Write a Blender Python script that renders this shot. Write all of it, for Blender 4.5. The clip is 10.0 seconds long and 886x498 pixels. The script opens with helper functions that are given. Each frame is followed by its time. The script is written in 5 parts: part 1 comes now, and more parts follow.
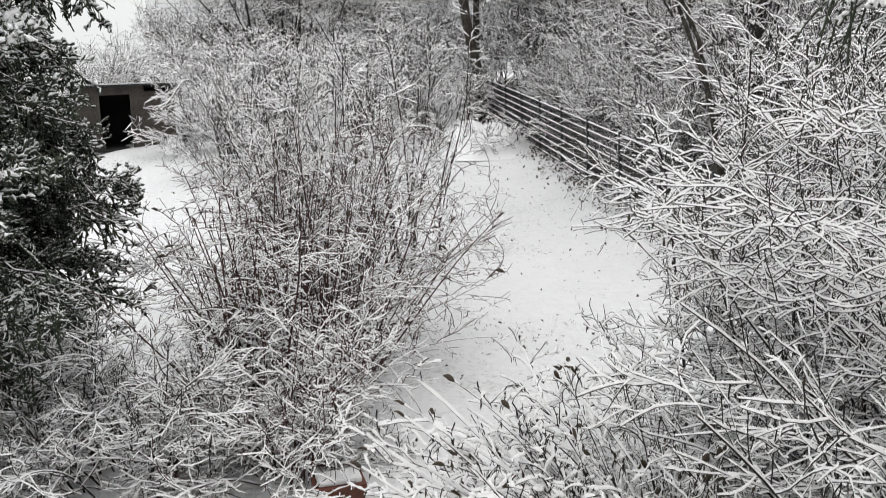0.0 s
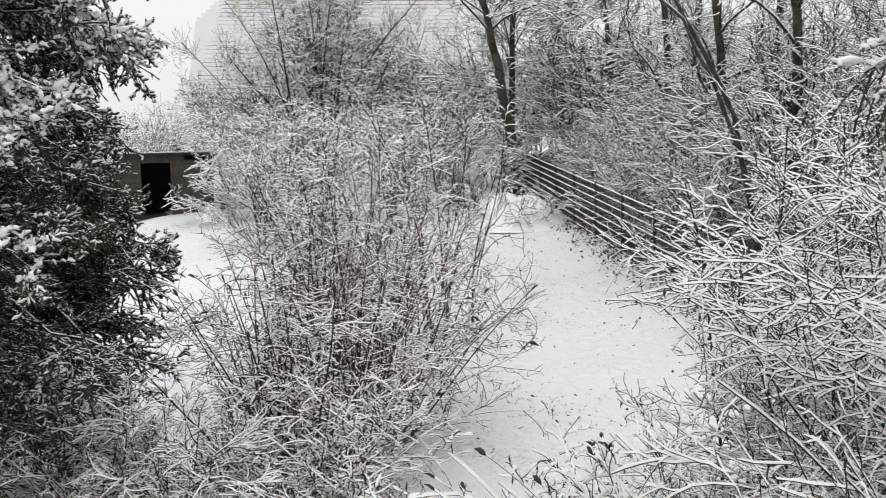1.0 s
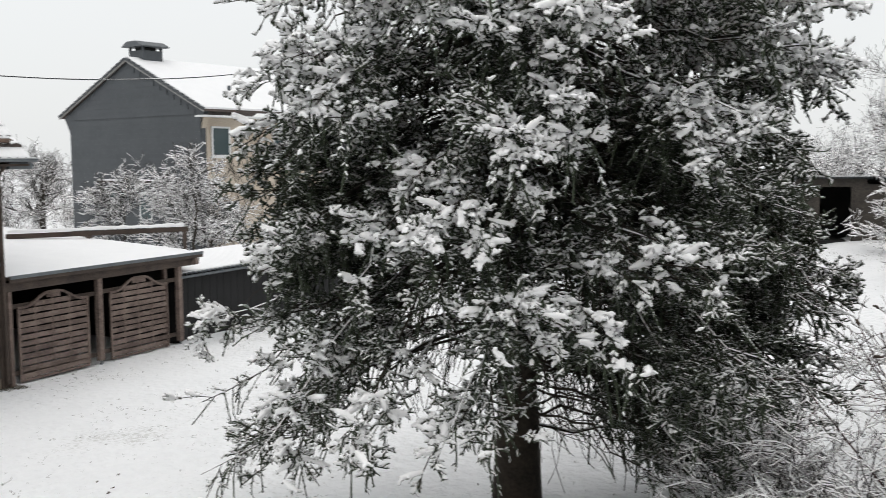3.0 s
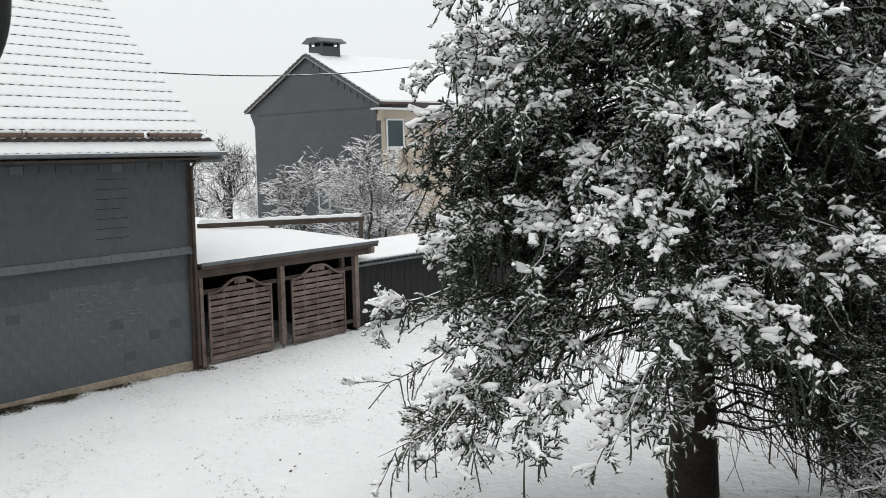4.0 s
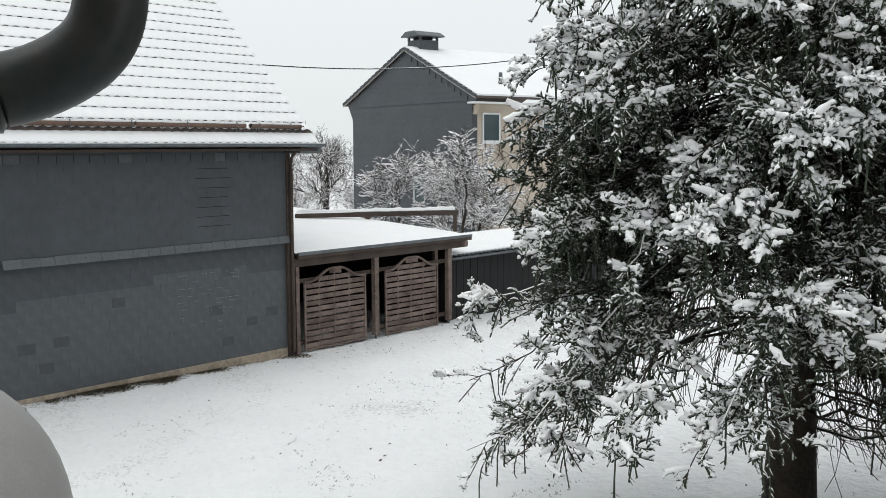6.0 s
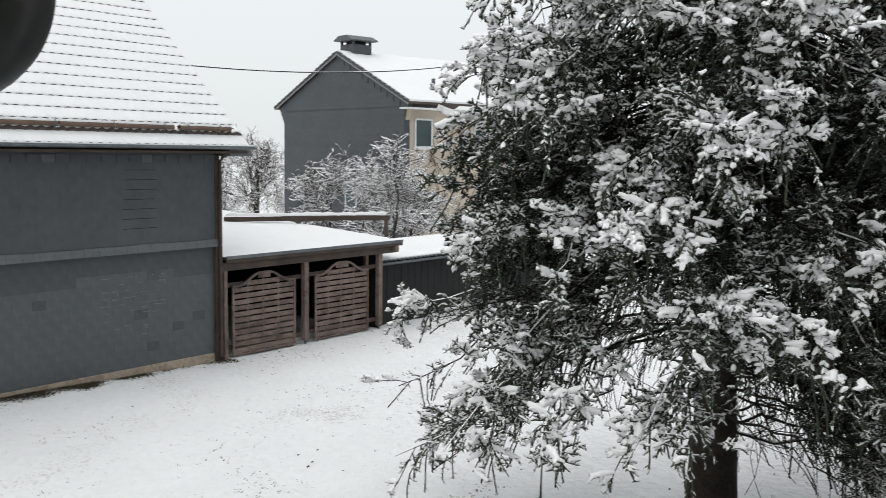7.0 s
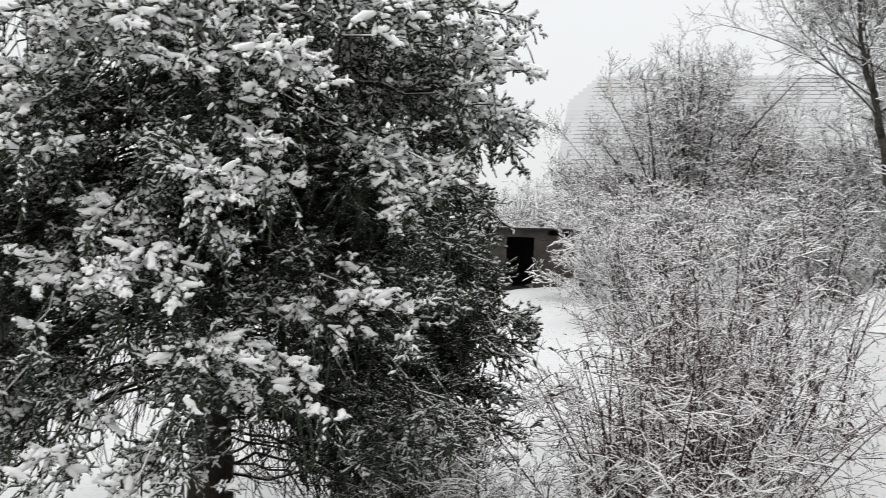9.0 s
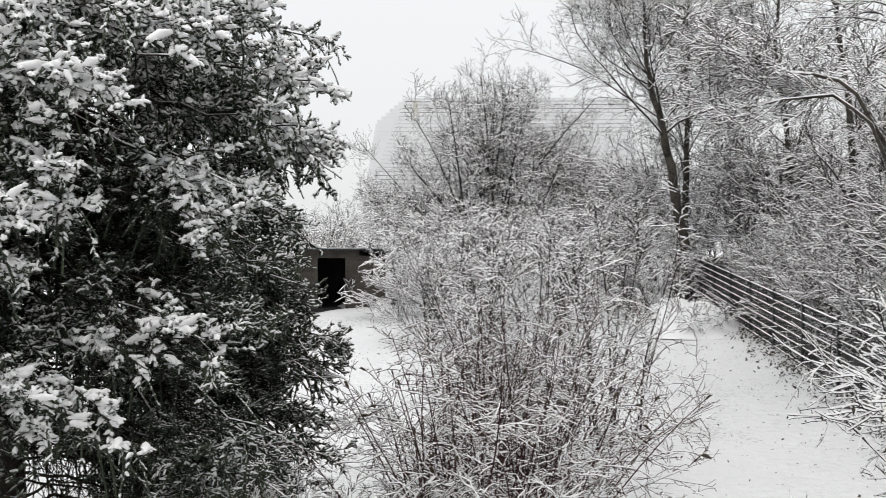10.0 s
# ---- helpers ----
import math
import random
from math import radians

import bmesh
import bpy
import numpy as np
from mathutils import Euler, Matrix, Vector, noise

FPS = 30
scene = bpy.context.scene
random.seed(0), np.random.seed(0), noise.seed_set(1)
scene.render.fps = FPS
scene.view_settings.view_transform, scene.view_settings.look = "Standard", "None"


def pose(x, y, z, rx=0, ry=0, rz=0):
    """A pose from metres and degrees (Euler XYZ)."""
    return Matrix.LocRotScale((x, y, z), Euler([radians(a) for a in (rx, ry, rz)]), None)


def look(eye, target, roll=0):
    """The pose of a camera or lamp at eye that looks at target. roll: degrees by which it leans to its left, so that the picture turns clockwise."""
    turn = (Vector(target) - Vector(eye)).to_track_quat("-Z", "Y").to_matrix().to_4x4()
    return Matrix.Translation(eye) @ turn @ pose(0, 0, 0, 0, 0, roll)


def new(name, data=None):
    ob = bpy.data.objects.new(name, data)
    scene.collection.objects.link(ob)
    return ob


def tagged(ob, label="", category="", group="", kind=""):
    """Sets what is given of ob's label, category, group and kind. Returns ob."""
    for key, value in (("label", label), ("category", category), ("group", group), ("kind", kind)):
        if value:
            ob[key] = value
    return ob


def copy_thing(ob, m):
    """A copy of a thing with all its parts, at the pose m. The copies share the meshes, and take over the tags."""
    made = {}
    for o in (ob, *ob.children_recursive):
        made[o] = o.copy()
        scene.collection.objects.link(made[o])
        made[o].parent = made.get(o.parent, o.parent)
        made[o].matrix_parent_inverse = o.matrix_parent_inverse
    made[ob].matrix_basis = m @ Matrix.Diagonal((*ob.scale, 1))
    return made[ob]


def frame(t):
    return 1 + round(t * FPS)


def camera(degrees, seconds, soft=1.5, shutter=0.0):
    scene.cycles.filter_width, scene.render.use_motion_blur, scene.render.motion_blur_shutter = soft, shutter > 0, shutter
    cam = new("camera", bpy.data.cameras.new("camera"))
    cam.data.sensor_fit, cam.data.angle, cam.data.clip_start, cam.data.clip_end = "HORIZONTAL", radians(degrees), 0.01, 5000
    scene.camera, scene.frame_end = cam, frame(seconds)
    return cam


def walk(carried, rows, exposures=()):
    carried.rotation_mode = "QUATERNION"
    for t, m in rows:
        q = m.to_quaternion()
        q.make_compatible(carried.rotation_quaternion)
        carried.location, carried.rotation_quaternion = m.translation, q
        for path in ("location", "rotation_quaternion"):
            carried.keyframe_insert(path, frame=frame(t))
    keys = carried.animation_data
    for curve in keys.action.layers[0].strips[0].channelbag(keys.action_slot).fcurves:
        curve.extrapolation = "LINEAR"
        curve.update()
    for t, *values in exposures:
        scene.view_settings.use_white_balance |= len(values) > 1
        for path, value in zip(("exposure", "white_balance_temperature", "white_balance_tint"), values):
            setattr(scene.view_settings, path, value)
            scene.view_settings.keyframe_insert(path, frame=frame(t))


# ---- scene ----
cam = camera(48.57, 10.0, soft=0.75, shutter=0.22)
EYE, ARM = 4.6, 0.20
# seconds, tilt, lean and turn in degrees; the phone swings round the body at arm's length
ROWS = [
    (0.0, 78.80, 1.70, 4.43),
    (0.5, 82.00, 1.21, 4.48),
    (1.0, 82.99, 1.05, 6.48),
    (1.5, 83.36, 1.32, 12.40),
    (2.0, 83.84, 1.59, 22.46),
    (2.5, 84.44, 0.48, 34.23),
    (3.0, 84.84, 0.54, 44.35),
    (3.2, 84.87, 0.58, 47.33),
    (4.3, 84.26, 1.15, 55.65),
    (4.5, 84.24, 0.95, 56.52),
    (5.0, 84.25, 1.23, 58.28),
    (6.5, 84.12, 0.11, 60.00),
    (7.0, 84.47, -0.62, 55.82),
    (7.5, 84.85, -1.36, 49.78),
    (8.0, 85.54, -2.17, 42.47),
    (8.5, 86.41, -2.33, 34.93),
    (9.0, 87.56, -1.37, 27.25),
    (9.5, 88.54, -0.74, 20.93),
    (10.0, 88.91, -0.18, 16.28),
]
walk(cam, [(t, pose(-ARM * math.sin(radians(turn)), ARM * math.cos(radians(turn)), EYE, tilt, lean, turn))
           for t, tilt, lean, turn in ROWS],
     [(0.0, 0.06, 6500, 10), (1.0, 0.04, 6500, 10), (2.5, 0.0, 6500, 10), (4.5, -0.03, 6380, 7.5), (6.5, -0.03, 6340, 7.2), (8.0, -0.02, 6440, 9), (10.0, 0.0, 6500, 10)])

# ---- world and light: an even overcast winter sky ----
world = bpy.data.worlds.new("overcast")
scene.world = world
world.use_nodes = True
wn, wl = world.node_tree.nodes, world.node_tree.links
wn.clear()
w_out, w_bg = wn.new("ShaderNodeOutputWorld"), wn.new("ShaderNodeBackground")
w_sky, w_mix, w_ramp, w_tc, w_sep = (wn.new("ShaderNodeTexSky"), wn.new("ShaderNodeMix"), wn.new("ShaderNodeValToRGB"),
                                     wn.new("ShaderNodeTexCoord"), wn.new("ShaderNodeSeparateXYZ"))
w_sky.sky_type, w_sky.sun_disc = "NISHITA", False
w_sky.sun_elevation, w_sky.sun_rotation = radians(76), radians(200)
w_sky.air_density, w_sky.dust_density = 1.0, 4.0
w_mix.data_type = "RGBA"
w_mix.inputs[0].default_value = 0.985
# cloud cover: slightly brighter towards the zenith
w_ramp.color_ramp.elements[0].position, w_ramp.color_ramp.elements[0].color = 0.0, (0.815, 0.828, 0.828, 1)
w_ramp.color_ramp.elements[1].position, w_ramp.color_ramp.elements[1].color = 0.9, (1.08, 1.08, 1.07, 1)
wl.new(w_tc.outputs["Generated"], w_sep.inputs[0])
wl.new(w_sep.outputs["Z"], w_ramp.inputs[0])
wl.new(w_sky.outputs[0], w_mix.inputs[6])
wl.new(w_ramp.outputs[0], w_mix.inputs[7])
wl.new(w_mix.outputs[2], w_bg.inputs[0])
wl.new(w_bg.outputs[0], w_out.inputs[0])
w_bg.inputs[1].default_value = 1.0
sun_data = bpy.data.lights.new("sun", "SUN")
sun_data.energy, sun_data.angle, sun_data.color = 0.85, radians(60), (1.0, 0.97, 0.93)
sun = new("sun", sun_data)
sun.matrix_world = look((3, 2, 40), (0, 10, 0))
scene.view_settings.exposure = 0.0


# ---- materials ----
def material(name, base, rough=0.8, dark=None, scale=8.0, fine=60.0, bump=0.15, metal=0.0, contrast=0.5, spread=0.0):
    """Two scales of noise mix base and dark; a fine noise gives the relief."""
    m = bpy.data.materials.new(name)
    m.use_nodes = True
    nodes, links = m.node_tree.nodes, m.node_tree.links
    shader = nodes["Principled BSDF"]
    shader.inputs["Roughness"].default_value, shader.inputs["Metallic"].default_value = rough, metal
    coord = nodes.new("ShaderNodeTexCoord")
    big, small = nodes.new("ShaderNodeTexNoise"), nodes.new("ShaderNodeTexNoise")
    big.inputs["Scale"].default_value, small.inputs["Scale"].default_value = scale, fine
    big.inputs["Detail"].default_value, small.inputs["Detail"].default_value = 4, 3
    add, ramp, mix, b = (nodes.new("ShaderNodeMath"), nodes.new("ShaderNodeMapRange"), nodes.new("ShaderNodeMix"),
                         nodes.new("ShaderNodeBump"))
    add.operation = "ADD"
    ramp.inputs["From Min"].default_value, ramp.inputs["From Max"].default_value = 1.0 - contrast / 2, 1.0 + contrast / 2
    mix.data_type = "RGBA"
    mix.inputs[6].default_value = (*(dark or [c * 0.6 for c in base]), 1)
    mix.inputs[7].default_value = (*base, 1)
    b.inputs["Strength"].default_value, b.inputs["Distance"].default_value = bump, 0.02
    for n in (big, small):
        links.new(coord.outputs["Object"], n.inputs["Vector"])
    links.new(big.outputs["Fac"], add.inputs[0])
    links.new(small.outputs["Fac"], add.inputs[1])
    last = add.outputs[0]
    if spread:
        info, sub, mul = nodes.new("ShaderNodeObjectInfo"), nodes.new("ShaderNodeMath"), nodes.new("ShaderNodeMath")
        mul.operation, mul.inputs[1].default_value = "MULTIPLY_ADD", spread
        mul.inputs[2].default_value = -spread / 2
        links.new(info.outputs["Random"], mul.inputs[0])
        links.new(mul.outputs[0], sub.inputs[0])
        links.new(last, sub.inputs[1])
        last = sub.outputs[0]
    links.new(last, ramp.inputs["Value"])
    links.new(ramp.outputs[0], mix.inputs[0])
    links.new(mix.outputs[2], shader.inputs["Base Color"])
    links.new(small.outputs["Fac"], b.inputs["Height"])
    links.new(b.outputs[0], shader.inputs["Normal"])
    return m


SNOW = material("snow", (0.88, 0.885, 0.89), 0.6, (0.80, 0.81, 0.82), 3.0, 45.0, 0.25, contrast=0.8)
# Roof base darker, twig base brighter: light scattered in snow put into the colours.
ROOF_SNOW = material("roof_snow", (0.78, 0.785, 0.79), 0.65, (0.73, 0.735, 0.745), 2.0, 25.0, 0.2, contrast=0.8)
TWIG_SNOW = material("twig_snow", (0.95, 0.95, 0.955), 0.7, (0.90, 0.90, 0.91), 6.0, 60.0, 0.1, contrast=0.8)
BARK = material("bark", (0.034, 0.028, 0.025), 0.9, (0.014, 0.012, 0.011), 5.0, 40.0, 0.4)
RED_BARK = material("red_bark", (0.085, 0.034, 0.030), 0.85, (0.017, 0.011, 0.010), 5.0, 40.0, 0.3)
GREY_BARK = material("grey_bark", (0.050, 0.045, 0.039), 0.9, (0.020, 0.018, 0.016), 4.0, 30.0, 0.4)
TRUNK_BARK = material("trunk_bark", (0.085, 0.075, 0.060), 0.95, (0.016, 0.014, 0.011), 3.0, 16.0, 0.9, contrast=0.4)
SPRUCE_BARK = material("spruce_bark", (0.042, 0.032, 0.022), 0.95, (0.014, 0.011, 0.008), 4.0, 25.0, 0.8)
NEEDLE = material("needle", (0.072, 0.092, 0.056), 0.9, (0.018, 0.024, 0.015), 5.0, 85.0, 0.0, contrast=0.45)


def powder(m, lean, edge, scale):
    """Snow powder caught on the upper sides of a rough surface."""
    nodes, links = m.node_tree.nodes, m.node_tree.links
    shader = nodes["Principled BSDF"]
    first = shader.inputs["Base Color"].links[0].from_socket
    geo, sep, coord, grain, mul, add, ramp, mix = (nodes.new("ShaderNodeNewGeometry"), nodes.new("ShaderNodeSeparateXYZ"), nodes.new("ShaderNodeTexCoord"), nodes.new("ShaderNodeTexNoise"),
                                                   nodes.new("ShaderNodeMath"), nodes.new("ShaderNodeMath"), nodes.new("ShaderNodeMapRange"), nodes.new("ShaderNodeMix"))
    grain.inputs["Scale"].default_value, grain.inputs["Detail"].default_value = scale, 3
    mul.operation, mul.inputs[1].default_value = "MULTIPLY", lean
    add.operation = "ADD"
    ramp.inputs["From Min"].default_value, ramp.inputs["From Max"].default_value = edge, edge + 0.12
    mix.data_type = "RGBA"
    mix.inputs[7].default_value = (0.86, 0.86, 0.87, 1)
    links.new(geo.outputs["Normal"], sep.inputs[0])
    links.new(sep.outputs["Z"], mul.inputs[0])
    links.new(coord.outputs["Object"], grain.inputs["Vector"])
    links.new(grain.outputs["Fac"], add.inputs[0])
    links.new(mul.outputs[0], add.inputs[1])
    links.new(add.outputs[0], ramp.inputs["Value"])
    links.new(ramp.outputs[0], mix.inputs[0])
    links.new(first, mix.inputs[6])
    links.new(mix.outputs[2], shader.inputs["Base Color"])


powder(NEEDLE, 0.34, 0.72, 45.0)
SLATE = material("slate", (0.062, 0.070, 0.078), 0.55, (0.040, 0.046, 0.052), 0.9, 6.0, 0.12, contrast=0.7, spread=0.16)
SLATE_WORN = material("worn_slate", (0.088, 0.098, 0.107), 0.55, (0.060, 0.068, 0.075), 0.8, 6.0, 0.12, contrast=0.7, spread=0.18)
SLATE_DARK = material("dark_slate", (0.058, 0.065, 0.072), 0.6, (0.046, 0.051, 0.056), 2.0, 18.0, 0.1)
SLATE_CHIP = material("chipped_slate", (0.21, 0.22, 0.23), 0.8, (0.10, 0.11, 0.115), 9.0, 60.0, 0.2)
SLATE_EDGE = material("slate_edge", (0.105, 0.115, 0.122), 0.6, (0.075, 0.083, 0.09), 2.0, 18.0, 0.2)
PLINTH = material("plinth", (0.42, 0.35, 0.27), 0.9, (0.22, 0.18, 0.14), 1.5, 14.0, 0.4)
ZINC = material("zinc", (0.16, 0.18, 0.19), 0.45, (0.10, 0.11, 0.12), 3.0, 30.0, 0.1, metal=0.6)
TILE = material("roof_tile", (0.10, 0.075, 0.065), 0.75, (0.05, 0.04, 0.036), 3.0, 30.0, 0.3)
LOG = material("snow_guard_log", (0.17, 0.105, 0.075), 0.7, (0.09, 0.06, 0.045), 3.0, 30.0, 0.3)
WOOD = material("weathered_wood", (0.200, 0.152, 0.128), 0.85, (0.070, 0.048, 0.040), 3.5, 30.0, 0.4, spread=0.25)
DARK_WOOD = material("dark_wood", (0.078, 0.056, 0.043), 0.8, (0.034, 0.024, 0.019), 2.0, 35.0, 0.4)
BLACK_WOOD = material("black_wood", (0.010, 0.010, 0.011), 0.85, (0.006, 0.006, 0.006), 2.0, 20.0, 0.3)
OLD_WOOD = material("old_boards", (0.07, 0.06, 0.05), 0.9, (0.03, 0.026, 0.022), 1.5, 18.0, 0.4, spread=0.2)
PLASTER = material("beige_plaster", (0.60, 0.53, 0.44), 0.9, (0.45, 0.38, 0.30), 0.8, 20.0, 0.3)
PALE_WALL = material("pale_plaster", (0.55, 0.53, 0.48), 0.9, (0.42, 0.40, 0.36), 0.8, 12.0, 0.3)
WHITE_PAINT = material("white_paint", (0.75, 0.76, 0.76), 0.4, (0.66, 0.67, 0.67), 3.0, 20.0, 0.02)
STEEL = material("dark_steel", (0.05, 0.055, 0.058), 0.5, (0.03, 0.033, 0.035), 5.0, 40.0, 0.1, metal=0.3)
BLACK_PIPE = material("dark_patina", (0.024, 0.023, 0.021), 0.40, (0.010, 0.016, 0.016), 14.0, 60.0, 0.03, metal=0.4)
GREY_PAINT = material("grey_paint", (0.30, 0.295, 0.28), 0.5, (0.26, 0.255, 0.245), 5.0, 60.0, 0.02)
LITTER = material("leaf_litter", (0.13, 0.12, 0.10), 0.95, (0.05, 0.045, 0.038), 1.2, 14.0, 0.6)
LEAF = material("dead_leaf", (0.075, 0.055, 0.038), 0.9, (0.035, 0.028, 0.02), 4.0, 40.0, 0.1)
GRASS = material("grass", (0.12, 0.115, 0.085), 0.9, (0.06, 0.06, 0.045), 3.0, 30.0, 0.1)
MOSS = material("moss", (0.085, 0.07, 0.04), 0.95, (0.03, 0.026, 0.016), 6.0, 40.0, 0.6)
# Near-black: shade inside shed, windows and chimney put into the base colour.
SHADE_INSIDE = material("shade_inside", (0.02, 0.019, 0.018), 0.9, (0.012, 0.012, 0.012), 3.0, 20.0, 0.1)
GLASS = bpy.data.materials.new("window_glass")
GLASS.use_nodes = True
_g = GLASS.node_tree.nodes["Principled BSDF"]
_g.inputs["Base Color"].default_value, _g.inputs["Roughness"].default_value = (0.045, 0.07, 0.075, 1), 0.06


# ---- mesh helpers ----
def empty(name, matrix, label, category, group="", kind=""):
    ob = new(name)
    ob.matrix_world = matrix
    return tagged(ob, label, category, group, kind)


def mesh_of(name, verts, faces, mat, smooth=False):
    me = bpy.data.meshes.new(name)
    me.from_pydata([tuple(v) for v in verts], [], faces)
    me.materials.append(mat)
    if smooth:
        me.polygons.foreach_set("use_smooth", [True] * len(me.polygons))
    me.update()
    return me


def fast_mesh(name, verts, quads, tris, mat, smooth=True):
    """A mesh from arrays of corners, four- and three-sided faces."""
    me = bpy.data.meshes.new(name)
    verts = np.asarray(verts, dtype=np.float32).reshape(-1, 3)
    quads, tris = np.asarray(quads, dtype=np.int32).reshape(-1, 4), np.asarray(tris, dtype=np.int32).reshape(-1, 3)
    nq, nt = len(quads), len(tris)
    me.vertices.add(len(verts))
    me.vertices.foreach_set("co", verts.ravel())
    me.loops.add(nq * 4 + nt * 3)
    me.loops.foreach_set("vertex_index", np.concatenate([quads.ravel(), tris.ravel()]))
    me.polygons.add(nq + nt)
    me.polygons.foreach_set("loop_start", np.concatenate([np.arange(nq) * 4, nq * 4 + np.arange(nt) * 3]).astype(np.int32))
    me.polygons.foreach_set("use_smooth", np.full(nq + nt, smooth))
    me.materials.append(mat)
    me.update(calc_edges=True)
    return me


def put(name, me, parent=None, label="", m=None):
    ob = new(name, me)
    if parent:
        ob.parent = parent
    if m is not None:
        ob.matrix_basis = m
    return tagged(ob, label)


def part(name, bm, mat, parent, label="", smooth=False, m=None):
    me = bpy.data.meshes.new(name)
    bm.to_mesh(me)
    bm.free()
    me.materials.append(mat)
    if smooth:
        me.polygons.foreach_set("use_smooth", [True] * len(me.polygons))
    return put(name, me, parent, label, m)


def box(x0, x1, y0, y1, z0, z1, bevel=0.0, bm=None):
    bm = bm or bmesh.new()
    made = bmesh.ops.create_cube(bm, size=1.0, matrix=Matrix.LocRotScale(((x0 + x1) / 2, (y0 + y1) / 2, (z0 + z1) / 2), None,
                                                                         (abs(x1 - x0), abs(y1 - y0), abs(z1 - z0))))
    if bevel:
        edges = list({e for v in made["verts"] for e in v.link_edges})
        bmesh.ops.bevel(bm, geom=edges, offset=bevel, segments=2, affect="EDGES", profile=0.7)
    return bm


def prism(outline, depth0, depth1, axis="y"):
    """A closed outline of (x, z) drawn out along y from depth0 to depth1."""
    bm = bmesh.new()
    a = [bm.verts.new((x, depth0, z)) for x, z in outline]
    b = [bm.verts.new((x, depth1, z)) for x, z in outline]
    n = len(outline)
    bm.faces.new(a)
    bm.faces.new(b[::-1])
    for i in range(n):
        bm.faces.new((a[i], b[i], b[(i + 1) % n], a[(i + 1) % n]))
    bmesh.ops.recalc_face_normals(bm, faces=bm.faces)
    return bm


def unit(v):
    return v / np.maximum(np.linalg.norm(v, axis=-1, keepdims=True), 1e-9)


def tangents(P):
    t = np.empty_like(P)
    t[:, 1:-1] = P[:, 2:] - P[:, :-2]
    t[:, 0], t[:, -1] = P[:, 1] - P[:, 0], P[:, -1] - P[:, -2]
    return unit(t)


def tubes(name, groups, mat, sides=4, jitter=None, across_axis=None, rough=0.7, smooth=False):
    """One mesh of round limbs; groups: (points L x N x 3, radii L x N)."""
    V, Q, start = [], [], 0
    for P, R in groups:
        L, N = P.shape[:2]
        if L == 0:
            continue
        t = tangents(P)
        ref = np.where(np.abs(t[..., 2:3]) > 0.9, np.array([1.0, 0, 0]), np.array([0, 0, 1.0]))
        if across_axis is not None:
            ref = np.broadcast_to(np.asarray(across_axis, dtype=float), t.shape)
        a = unit(np.cross(t, ref))
        b = np.cross(t, a)
        ang = np.arange(sides) * 2 * np.pi / sides + 0.4
        ring = P[:, :, None] + R[:, :, None, None] * (np.cos(ang)[:, None] * a[:, :, None] + np.sin(ang)[:, None] * b[:, :, None])
        if jitter is not None:
            ring = P[:, :, None] + (ring - P[:, :, None]) * jitter.uniform(1 - rough, 1 + rough, ring.shape[:3])[..., None] + t[:, :, None] * jitter.normal(0, 0.006, ring.shape[:3])[..., None]
        V.append(ring.reshape(-1, 3))
        i = (np.arange(L)[:, None, None] * N + np.arange(N - 1)[None, :, None]) * sides + np.arange(sides)
        j = (np.arange(L)[:, None, None] * N + np.arange(N - 1)[None, :, None]) * sides + (np.arange(sides) + 1) % sides
        Q.append(np.stack([i, j, j + sides, i + sides], -1).reshape(-1, 4) + start)
        start += L * N * sides
    return fast_mesh(name, np.concatenate(V), np.concatenate(Q), [], mat, smooth or jitter is None)


def finer(P, steps):
    """More points along each line, on a smooth curve through the given ones."""
    N = P.shape[1]
    x = np.linspace(0, N - 1, (N - 1) * steps + 1)
    i = np.minimum(x.astype(int), N - 2)
    f = (x - i)[None, :, None]
    a, b, c, d = P[:, np.maximum(i - 1, 0)], P[:, i], P[:, i + 1], P[:, np.minimum(i + 2, N - 1)]
    return 0.5 * (2 * b + (c - a) * f + (2 * a - 5 * b + 4 * c - d) * f ** 2 + (3 * b - a - 3 * c + d) * f ** 3)


